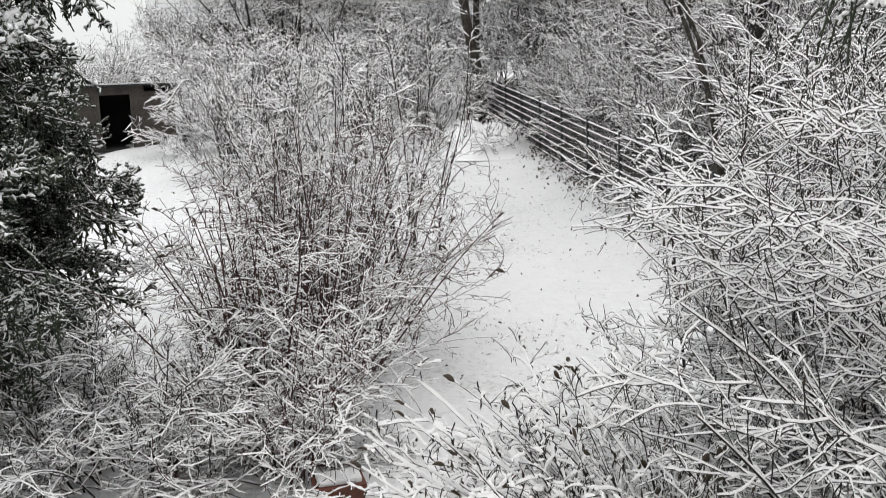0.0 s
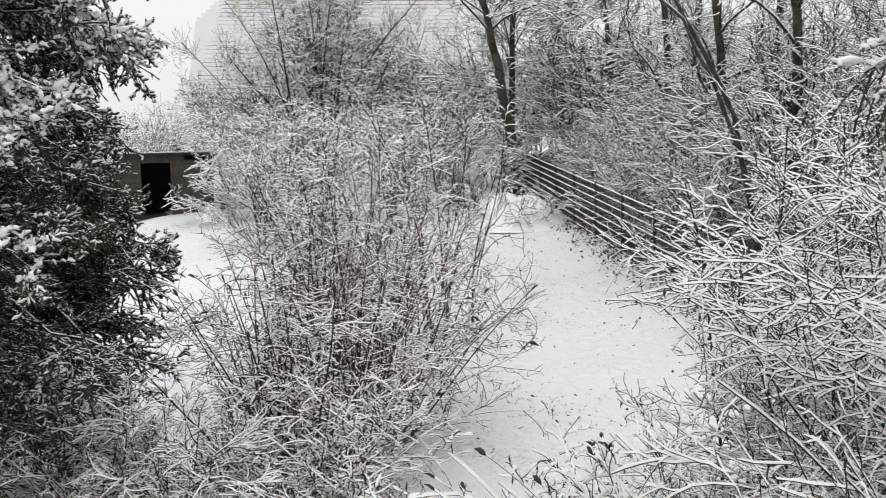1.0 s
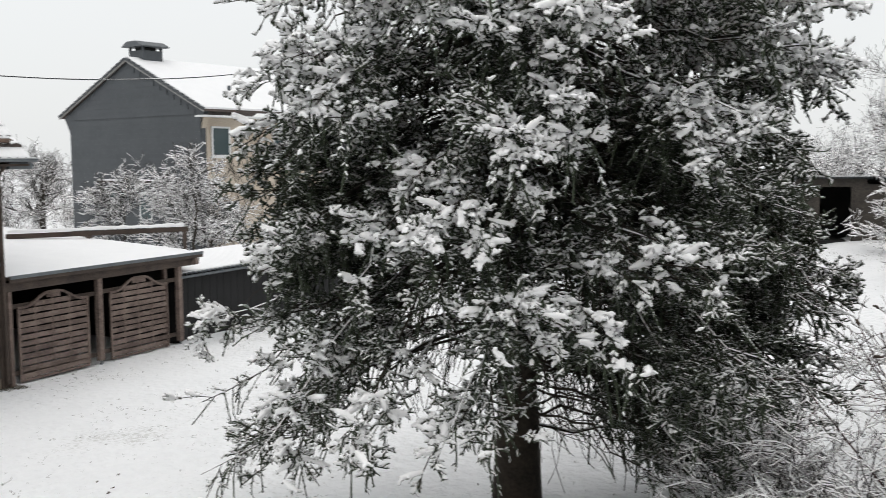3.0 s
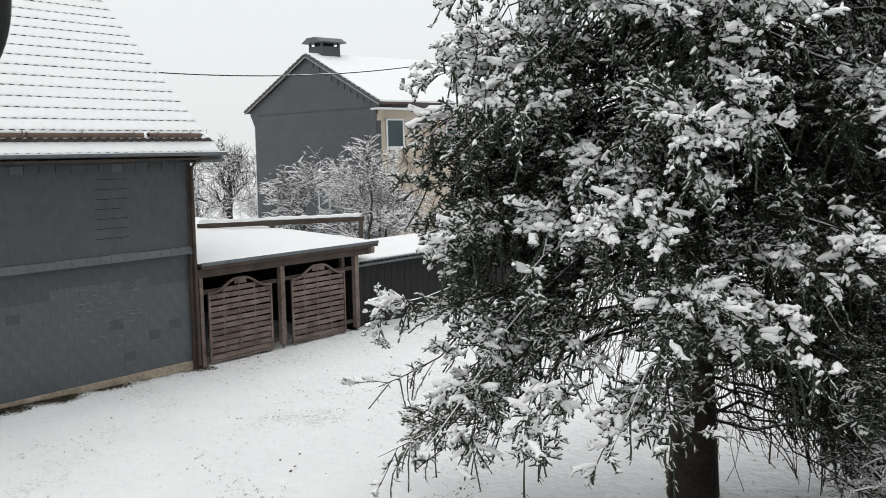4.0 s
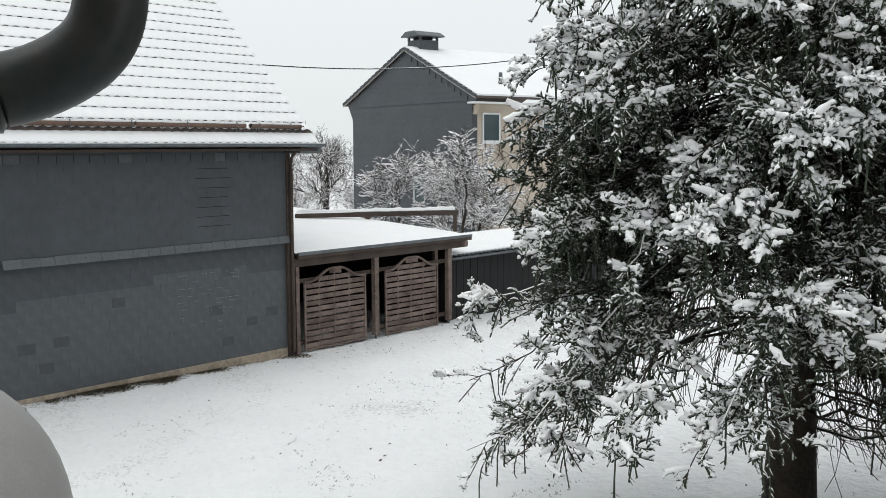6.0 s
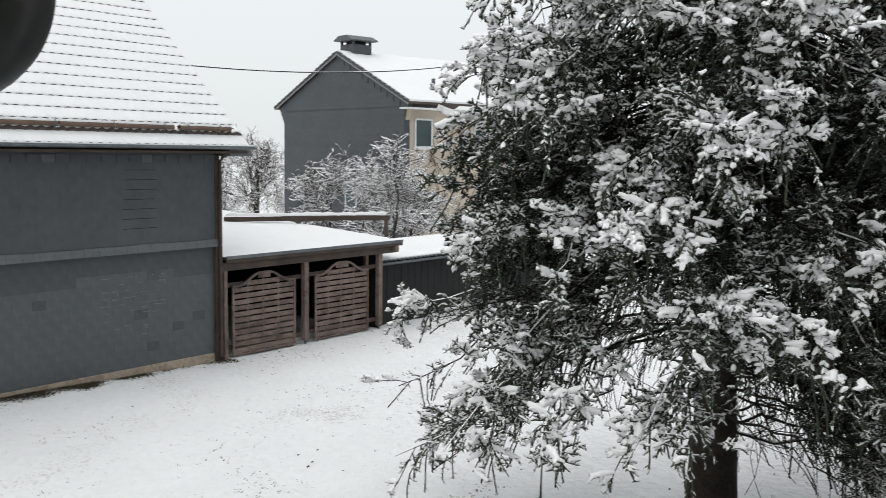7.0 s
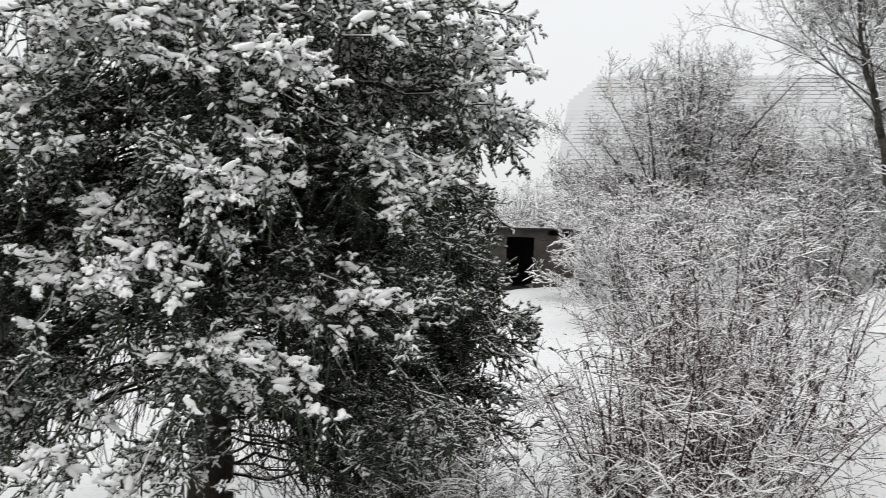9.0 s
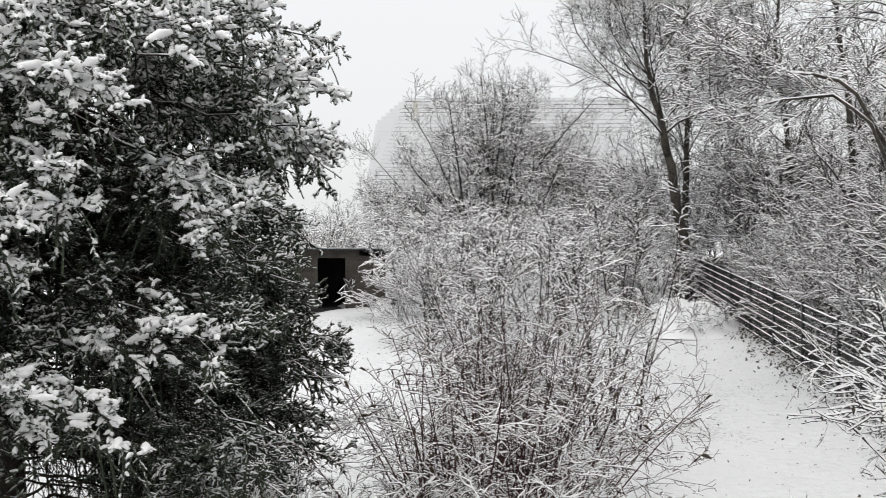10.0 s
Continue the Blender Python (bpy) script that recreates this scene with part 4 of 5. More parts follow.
    B, BR = sprout(rng, P, R, kh, 0.14, 0.97, 0.35, 1.05, 60, lift=-1.2, n=5, wob=0.13, bend=-0.18, thin=0.40, shorten=0.3)

    def outer(q):
        return np.hypot(q[:, 0], q[:, 1]) / reach(np.arctan2(q[:, 1], q[:, 0]) - side, q[:, 2] + z0)

    def kept(S, edge, grain):
        away = (S[:, -1, 0] * x + S[:, -1, 1] * y) / math.hypot(x, y)
        mass = np.array([noise.noise((q[0] * grain + 11, q[1] * grain + 5, q[2] * grain * 0.9)) for q in S[:, 2]])
        return ((away < 0.6) | (rng.random(len(S)) < 0.12)) & (mass + rng.normal(0, 0.08, len(S)) > edge) & (S[:, -1, 2] > 0.12)

    # towards the ground the boughs stand further apart, but not on the densest side
    def sparse(S):
        open_side = 1 - 2.2 * np.clip(dense(np.arctan2(S[:, 2, 1], S[:, 2, 0]) - side), 0, 0.45)
        return 0.24 * open_side * np.clip((thin_below - S[:, 2, 2] - z0) / 1.2, 0, 1)

    ok = kept(A, hollow + sparse(A) - dense(np.arctan2(A[:, 2, 1], A[:, 2, 0]) - side), 0.8) | (rng.random(len(A)) < 0.10)
    A, AR = A[ok], np.maximum(AR[ok], 0.006)
    ok = kept(B, hollow + sparse(B) - 0.25, 0.8)
    B, BR = B[ok], np.maximum(BR[ok], 0.0045)
    # bare dead twigs inside the crown
    D, DR = sprout(rng, P, R, 11, 0.06, 0.70, 0.4, 1.2, 60, lift=-0.30, n=5, wob=0.25, bend=-0.05, thin=0.42, shorten=0.3)
    ok = D[:, -1, 2] > 0.3
    D, DR = D[ok], np.maximum(DR[ok], 0.0045)
    tagged(put("limb", tubes("limb", [(P, R)], SPRUCE_BARK, 5), top, "brown limbs"), kind="stuff")
    tagged(put("twig", tubes("twig", [(A, AR), (B, BR), (D, DR)], SPRUCE_BARK, 3), top, "bare brown hanging twigs"), kind="stuff")
    # sprigs, and on them stubby fingers of needles
    G, GR = sprout(rng, A, AR, k3, 0.10, 1.0, 0.14, 0.34, 50, lift=0.02, n=3, wob=0.13, bend=0.0, thin=0.6, shorten=0.35, flat=0.45)
    leafy = outer(G[:, 1]) > rng.uniform(0.22, 0.62, len(G))
    leafy &= rng.random(len(G)) < np.clip(0.60 + 0.2 * (G[:, 1, 2] - 0.6), 0.60, 1.0)
    G, GR = G[leafy], GR[leafy]
    T1, _ = sprout(rng, G, GR, k4, 0.15, 1.0, 0.045, 0.10, 50, lift=0.04, n=3, wob=0.10, bend=0.03, thin=1, shorten=0.25, flat=0.6)
    leafy = outer(B[:, 3]) > rng.uniform(0.15, 0.6, len(B))
    H = B[leafy]
    T2, _ = sprout(rng, H, BR[leafy], 7, 0.05, 1.0, 0.035, 0.085, 50, lift=-0.15, n=3, wob=0.14, bend=-0.03, thin=1, shorten=0.2)
    lying = np.concatenate([np.ones(len(T1), bool), np.zeros(len(T2), bool)])
    T = np.concatenate([T1, T2])
    # the low sprays are finer and thinner than those above
    fine = np.clip(0.62 + 0.38 * (T[:, 1, 2] - 1.0) / 2.2, 0.62, 1.0)
    size = np.where(lying, rng.uniform(0.012, 0.019, len(T)), rng.uniform(0.008, 0.013, len(T))) * girth * fine
    body = size[:, None] * np.array([0.8, 1.0, 0.42])[None] * rng.uniform(0.85, 1.15, (len(T), 3))
    core = tubes("shoot", [(T, body), (G, np.full(G.shape[:2], 0.0125 * girth)), (H, np.full(H.shape[:2], 0.010 * girth))], NEEDLE, 3, jitter=rng, rough=0.35, smooth=True)
    tagged(put("shoot", core, top, "dark grey-green needle shoots powdered with snow"), kind="stuff")
    m = 2
    f = rng.uniform(0.05, 0.98, (len(T), m)) * 2
    k = np.minimum(f.astype(int), 1)
    w = (f - k)[..., None]
    ix = np.arange(len(T))[:, None]
    foot = T[ix, k] * (1 - w) + T[ix, k + 1] * w
    along = unit(T[ix, k + 1] - T[ix, k])
    out = unit(np.cross(along, rng.normal(size=along.shape)))
    long = size[:, None, None] * rng.uniform(1.25, 2.0, (len(T), m, 1))
    tip = foot + (along * 0.7 + out) * long
    edge = np.cross(along, out) * rng.uniform(0.0035, 0.006, (len(T), m, 1))
    V = np.stack([foot - edge, foot + edge, tip], 2).reshape(-1, 3)
    tagged(put("needle", fast_mesh("needle", V, [], np.arange(len(V)).reshape(-1, 3), NEEDLE, False), top, "grey-green needles"), kind="stuff")
    # snow settles on what lies open to the falling flakes, more on some boughs than on others
    fall = np.asarray(wind) / np.linalg.norm(wind)
    e1 = unit(np.cross(fall, (0.3, 1.0, 0.2)))
    e2 = np.cross(fall, e1)
    c = T[:, 1]
    cell = np.floor(c @ e1 / 0.12).astype(np.int64) * 100003 + np.floor(c @ e2 / 0.12).astype(np.int64)
    depth = c @ fall
    order = np.lexsort((-depth, cell))
    start = np.r_[True, cell[order][1:] != cell[order][:-1]]
    lead = np.empty(len(T))
    lead[order] = depth[order][np.maximum.accumulate(np.where(start, np.arange(len(T)), 0))]
    shelter = lead - depth
    bough = np.array([noise.noise((q[0] * 0.85, q[1] * 0.85 + 7, q[2] * 1.1)) + 0.5 * noise.noise((q[0] * 2.6, q[1] * 2.6, q[2] * 2.6 + 4)) for q in c])
    level = 1 - np.abs(T[:, 2, 2] - T[:, 0, 2]) / np.linalg.norm(T[:, 2] - T[:, 0], axis=1)
    near = np.zeros(len(T))
    for where, z, wide in laden:
        p = np.array([math.cos(where + side), math.sin(where + side), 0]) * 0.95 * reach(np.float64(where), np.float64(z)) + (0, 0, z - z0)
        near = np.maximum(near, np.clip(1.8 - np.linalg.norm((c - p) * (1, 1, 1.2), axis=1) / wide, 0, 1))
    score = 1.8 * near + 2.0 * bough + 0.3 * np.clip(c[:, 2] + z0 - 4.0, -1, 2.5) + 0.35 * np.clip((2.6 - c[:, 2] - z0) / 0.8, 0, 1) - lee(np.arctan2(c[:, 1], c[:, 0]) - side, c[:, 2] + z0) - 1.6 * np.minimum(shelter, 0.8) + 1.2 * level + 0.55 * (outer(c) - 0.8) + np.where(lying, 0.22, -0.28) + rng.normal(0, 0.10, len(T))
    heavy = (score > np.quantile(score, 1 - load)) & (level > 0.12)
    some = (score > np.quantile(score, 1 - load - light)) & ~heavy

    def fingers(K, lo, hi, sink):
        """Rounded lengths of snow along the shoots, wider than they are high."""
        r = size[K][:, None] * rng.uniform(lo, hi, len(T[K]))[:, None] * np.array([0.8, 1.1, 0.6])[None] * rng.uniform(0.85, 1.2, (len(T[K]), 3))
        F = T[K].copy()
        F[..., 2] += body[K] * 0.55 + r * sink
        return F, r

    tagged(put("snow", tubes("snow", [fingers(some, 0.50, 0.85, 0.75)], TWIG_SNOW, 3, smooth=True), top, "light snow on the shoots"), kind="stuff")
    tagged(put("limb_snow", caps("limb_snow", [(P[:, 1:], R[:, 1:])], TWIG_SNOW, rng, 0.008, 0.0, 3, 0.2), top, "thin lines of snow along the limbs"), kind="stuff")
    tagged(put("snow_cushion", tubes("snow_cushion", [fingers(heavy, 0.95, 1.6, 0.42)], TWIG_SNOW, 4, smooth=True), top, "thick cushions of snow on limb ends"), kind="stuff")
    # where all the shoots of a sprig are laden, one thick roll lies along it
    full_load = heavy[: len(G) * k4].reshape(-1, k4).mean(1) > 0.55
    full_load &= np.abs(G[:, 2, 2] - G[:, 0, 2]) < 0.6 * np.linalg.norm(G[:, 2] - G[:, 0], axis=1)
    W = G[full_load].copy()
    wide = rng.uniform(0.024, 0.036, len(W))[:, None] * np.array([0.6, 1.15, 0.75])[None] * rng.uniform(0.8, 1.2, (len(W), 3))
    W[..., 2] += wide * 0.55
    tagged(put("snow_roll", tubes("snow_roll", [(W, wide)], TWIG_SNOW, 6, smooth=True), top, "rounded rolls of snow on the sprigs"), kind="stuff")
    return top


# the big spruce: a broad column, waisted on the garden side, with a low bough hanging towards the houses
def big_reach(turn, z):
    right = np.interp(z, [0.4, 1.4, 2.3, 3.2, 3.6, 4.0, 4.5, 5.0, 5.4, 5.8, 7.6, 14.5], [3.0, 3.5, 3.75, 3.95, 3.75, 3.35, 3.35, 3.65, 3.9, 4.1, 3.8, 0.3])
    left = np.interp(z, [0.6, 1.4, 2.3, 2.7, 3.2, 4.5, 5.9, 7.6, 14.5], [4.05, 4.2, 4.35, 3.9, 3.25, 3.2, 3.35, 3.2, 0.3])
    front = np.interp(z, [0.8, 2.0, 7.6, 14.5], [3.3, 4.0, 3.8, 0.3])
    c, s = np.cos(turn), np.sin(turn)
    return np.where(c > 0, right, left) * c * c + front * s * s


def big_bottom(turn):
    return 1.9 - 1.2 * np.clip(np.cos(turn), 0, 1) ** 0.8 + 0.25 * np.clip(-np.cos(turn), 0, 1)


spruce(-7.9, 9.35, "large dark spruce with drooping snow-laden limbs", big_reach, big_bottom, 8.9, 15.0, 360, 11, side=radians(40.2), hollow=-0.17, load=0.21, light=0.27, thin_below=3.4,
       wind=(0.42, -0.5, 0.75), steep=((radians(190), 0.28, 9, 0.9), (radians(10), 0.5, 22, 2.6), (radians(-8), 0.42, 24, 1.7), (radians(-12), 0.5, 26, 3.5), (radians(0), 0.5, 14, 4.5), (radians(6), 0.4, 12, 5.2), (radians(-150), 0.6, 26, 3.3), (radians(-160), 0.5, 14, 4.3), (radians(-4), 0.38, 24, 0.7), (radians(235), 0.3, 5, 1.5), (radians(-88), 0.65, 8, 1.9)), trunk_r=0.27, full=lambda turn: 0.50 + 0.12 * np.cos(turn) + 0.25 * np.abs(np.cos(turn)) - 0.27 * np.sin(turn),
       lee=lambda turn, z: 2.0 * np.clip(1.4 * np.cos(turn), 0, 1) * np.clip((5.4 - z) / 1.0, 0, 1) + 0.9 * np.clip(-np.cos(turn - 0.3), 0, 1) * np.clip((5.2 - z) / 0.6, 0, 1) * (z > 2.9),
       dense=lambda turn: 0.05 + 0.4 * np.clip(-np.cos(turn - 0.3), 0, 1) + 0.6 * np.clip(2 * np.cos(turn + 0.1) - 1, 0, 1),
       laden=[(radians(a), z, w) for a, z, w in ((-97, 4.1, 0.5), (-60, 4.95, 0.35), (-84, 5.75, 0.45), (-38, 5.95, 0.45), (-128, 5.5, 0.4), (-86, 5.05, 0.5), (-81, 3.2, 0.4), (-70, 3.75, 0.4), (-70, 6.4, 0.5), (-105, 6.2, 0.45))])


def shrub(x, y, height, seed, label, name="shrub", count=40, lean=16, r0=0.014, bark=None, k2=9, k3=5, k4=0, l2=(0.5, 1.2), l3=(0.2, 0.5), l4=(0.12, 0.3),
          lift=0.12, thick=0.009, wide=0.001, arch=0.0, foot=0.3, wob=0.07, sides=3, across=3, t0=0.2, group="", spread=42, keep=0.62, lo=0.6, rmin=0.0042, n2=7, n3=4, n4=2,
          clear=None, toward=None, heads=0, leaves=0, fine_snow=0.6, flat=0.6, rise=None, steps=1, n1=10, slim=0.42):
    """clear: a side of the path (-1 left, 1 right) and the x beyond which nothing grows over it."""
    rng = np.random.default_rng(seed)
    z = floor_at(x, y) - 0.05

    def cut(P, R):
        P[..., 2] = np.maximum(P[..., 2], z + 0.1)
        if clear:
            m = P[:, -1, 0] * clear[0] > clear[1] * clear[0]
            return P[m], R[m]
        return P, R

    A, AR = stems(rng, (x, y, z), count, height, lean, r0, n1, wob, foot, arch, lo, toward, rise)
    A, AR = cut(A, AR)
    A[:, 0, 2] = z
    B, BR = cut(*sprout(rng, A, AR, k2, t0, 0.98, *l2, spread, lift, n2, 0.20, 0.0, slim, tip=0.55, flat=flat))
    BR = np.maximum(BR, rmin * 1.3)
    C, CR = cut(*sprout(rng, B, BR, k3, 0.12, 1.0, *l3, 50, lift * 0.5, n3, 0.28, 0.0, 0.65, tip=0.6, flat=flat))
    CR = np.maximum(CR, rmin)
    g, snowy = [(A, AR), (B, BR), (C, CR)], [(A, AR), (B, BR), (C, CR)]
    if k4:
        D, DR = cut(*sprout(rng, C, CR, k4, 0.1, 1.0, *l4, 50, lift * 0.3, n4, 0.24, 0.0, 0.7, flat=flat))
        DR = np.maximum(DR, rmin * 0.8)
        half = rng.random(len(D)) < fine_snow
        g.append((D, DR))
        snowy.append((D[half], DR[half]))
    top = plant(name, label, "tree" if name == "tree" else "shrub", g, bark or BARK, snowy, seed + 1, thick, wide, sides, across, keep, (x, y, z), group, steps)
    if heads:
        # dried flower heads at the ends of the stems
        ends = np.concatenate([A[: heads // 2, -2:], B[: heads, -2:]])
        dirs = unit(ends[:, 1] - ends[:, 0])
        pts = np.stack([ends[:, 1] - dirs * 0.02, ends[:, 1] + dirs * 0.02, ends[:, 1] + dirs * 0.05, ends[:, 1] + dirs * 0.09 + (0, 0, -0.02)], 1) - (x, y, z)
        rr = np.array([0.004, 0.016, 0.014, 0.003])[None] * rng.uniform(0.7, 1.4, len(pts))[:, None]
        tagged(put("seed_head", tubes("seed_head", [(pts, rr)], LEAF, 5), top, "brown dried seed heads"), kind="stuff")
    if leaves:
        src = np.concatenate([C[rng.integers(0, len(C), leaves), -1], B[rng.integers(0, len(B), leaves // 2), -1]]) - (x, y, z)
        m = len(src)
        a = rng.uniform(0, 2 * np.pi, m)
        w = np.stack([np.cos(a), np.sin(a), np.zeros(m)], -1) * rng.uniform(0.006, 0.014, m)[:, None]
        dn = np.stack([rng.normal(0, 0.01, m), rng.normal(0, 0.01, m), -rng.uniform(0.03, 0.09, m)], -1)
        V = np.stack([src, src + dn * 0.5 - w, src + dn, src + dn * 0.5 + w], 1).reshape(-1, 3)
        tagged(put("hanging_leaf", fast_mesh("hanging_leaf", V, np.arange(len(V)).reshape(-1, 4), [], LEAF, False), top, "withered hanging leaves and catkins"), kind="stuff")
    return top


def mound(rx, ry, h, seed, rings=12, seg=32):
    """An uneven heap, thin at its edge."""
    f = np.linspace(0, 1, rings)[:, None] * np.ones((1, seg))
    a = np.arange(seg)[None] * 2 * np.pi / seg * np.ones((rings, 1))
    X, Y = rx * f * np.cos(a), ry * f * np.sin(a)
    Z = h * (1 - f ** 2) ** 1.2
    for k in range(rings):
        for i in range(seg):
            Z[k, i] += 0.22 * (1 - f[k, i]) ** 0.5 * noise.noise((X[k, i] * 2.2 + seed, Y[k, i] * 2.2, 0)) - 0.06 * f[k, i]
    k, i = np.divmod(np.arange((rings - 1) * seg), seg)
    j = (i + 1) % seg
    return fast_mesh("snow_mound", np.stack([X, Y, Z], -1), np.stack([k * seg + i, (k + 1) * seg + i, (k + 1) * seg + j, k * seg + j], -1), [], SNOW)


# big shrubs in the middle of the lawn
LEFT = (-1, -0.15)
shrub(-2.75, 10.7, 3.0, 31, "upright thicket of dark reddish stems with snowy side twigs", count=62, lean=17, bark=RED_BARK, k2=6, k3=4, k4=1, l2=(0.3, 0.9), l3=(0.12, 0.4), l4=(0.05, 0.16), foot=0.75, clear=LEFT, rmin=0.0036, thick=0.010, wide=0.0008, across=4,
      spread=76, r0=0.017, heads=60, wob=0.035, keep=0.7, flat=0.3, lift=-0.02, fine_snow=0.6)
shrub(-2.5, 12.5, 3.7, 32, "wide domed shrub of reddish twigs powdered with snow", count=62, lean=40, r0=0.015, bark=RED_BARK, k2=9, k3=5, k4=2, l2=(0.5, 1.3), l3=(0.2, 0.6), l4=(0.07, 0.22), foot=0.6, lift=0.05, clear=(-1, -0.1), rmin=0.0038,
      thick=0.010, wide=0.0008, across=4, keep=0.7, fine_snow=0.6, flat=0.4, spread=52, wob=0.06)
shrub(-3.2, 14.8, 4.2, 33, "tall open shrub with snow on every twig", count=22, lean=14, r0=0.018, k2=9, k3=5, k4=2, l2=(0.6, 1.6), l3=(0.25, 0.7), l4=(0.1, 0.26), foot=0.6, clear=LEFT, rmin=0.0042, thick=0.012, wide=0.0015, across=4, keep=0.8, fine_snow=0.7, flat=0.5)
shrub(-1.95, 16.6, 4.9, 36, "slender dark upright stems with short snowy side twigs", count=11, lean=7, r0=0.026, k2=16, k3=4, k4=1, l2=(0.3, 0.9), l3=(0.12, 0.4), l4=(0.08, 0.2), foot=0.9, clear=LEFT, rmin=0.0048, thick=0.012, wide=0.001, across=4, keep=0.8, lift=0.15)
shrub(-4.1, 9.4, 2.0, 34, "low tangled shrub heavy with snow", count=44, lean=44, r0=0.016, k2=9, k3=6, k4=2, l2=(0.35, 0.9), l3=(0.15, 0.45), l4=(0.05, 0.16), foot=0.6, arch=0.13, thick=0.011, wide=0.0012, across=4, rmin=0.0038, keep=0.85, lift=0.0, flat=0.45, fine_snow=0.75, n4=3)
shrub(-2.5, 9.3, 1.9, 35, "low tangled shrub bowed under snow", count=44, lean=46, r0=0.016, k2=9, k3=6, k4=2, l2=(0.35, 0.9), l3=(0.15, 0.45), l4=(0.05, 0.16), foot=0.5, arch=0.14, thick=0.012, wide=0.0014, across=4, rmin=0.0038, bark=RED_BARK, clear=(-1, -0.9), keep=0.85, lift=0.0, flat=0.45, fine_snow=0.75)
# hazel beside the fence
RIGHT = (1, 0.25)
shrub(3.3, 7.1, 4.8, 41, "spreading hazel with catkins and thick snow on its branches", name="hazel_shrub", count=60, lean=64, r0=0.018, k2=13, k3=8, k4=2, l2=(0.6, 1.6), l3=(0.2, 0.65),
      l4=(0.04, 0.13), thick=0.011, wide=0.0006, sides=4, across=4, foot=0.6, spread=42, lift=0.04, keep=0.97, clear=RIGHT, rmin=0.0036, arch=0.07, n1=15, n2=10, n3=5, n4=3, leaves=260, toward=(110, 260), flat=0.45, fine_snow=0.9, wob=0.07, slim=0.36)
shrub(2.7, 8.3, 3.4, 45, "low hazel stool with catkins and snow on its branches", name="hazel_shrub", count=38, lean=62, r0=0.016, k2=11, k3=8, k4=2, l2=(0.5, 1.4), l3=(0.2, 0.6),
      l4=(0.04, 0.13), thick=0.011, wide=0.0006, sides=3, across=4, foot=0.5, spread=44, lift=0.04, keep=0.97, clear=(1, 0.3), rmin=0.0036, arch=0.07, leaves=200, fine_snow=0.9, n1=13, n2=9, n3=5, n4=3, toward=(100, 270), flat=0.45, wob=0.07, slim=0.36)
shrub(1.9, 9.9, 4.3, 42, "upright young tree with stubby snowy side shoots", name="young_tree", count=5, lean=8, r0=0.026, k2=30, k3=4, k4=1, l2=(0.3, 0.9), l3=(0.08, 0.25), l4=(0.04, 0.1), thick=0.015, wide=0.003, across=4, steps=2,
      lift=0.2, clear=(1, 0.5), rmin=0.0045, keep=0.92)
heap = shrub(-1.35, 29.7, 1.5, 44, "heap of brambles and cuttings covered in snow", name="bramble_heap", count=42, lean=50, k2=7, k3=4, l2=(0.4, 0.9), l3=(0.2, 0.5), foot=1.1, arch=0.16, rise=(10, 55), lo=0.4, rmin=0.006, thick=0.022, wide=0.004, keep=0.6, r0=0.014, n3=3)
put("snow_mound", mound(2.0, 2.2, 0.85, 4.0), heap, "lumpy snow over the cuttings")
# arching shrub in front
shrub(1.45, 6.4, 2.8, 43, "arching butterfly bush weighed down by snow", name="butterfly_bush", count=96, lean=62, r0=0.013, k2=7, k3=3, k4=1, l2=(0.25, 0.6), l3=(0.10, 0.3), l4=(0.04, 0.10), arch=0.11, lo=0.6, rise=(26, 58), steps=2,
      thick=0.020, wide=0.005, across=4, foot=0.7, bark=GREY_BARK, rmin=0.0042, keep=0.97, leaves=420, heads=40, toward=(125, 225), flat=0.8, t0=0.3, spread=32, wob=0.06, fine_snow=0.9)
shrub(0.75, 6.7, 1.9, 46, "upright shoots of a butterfly bush with withered leaves", name="butterfly_bush", count=14, lean=30, r0=0.008, k2=6, k3=2, l2=(0.2, 0.5), l3=(0.08, 0.2), arch=0.12, lo=0.7,
      thick=0.012, wide=0.003, across=4, foot=0.7, bark=GREY_BARK, rmin=0.004, keep=0.95, leaves=160, heads=14, flat=1.0, wob=0.06)


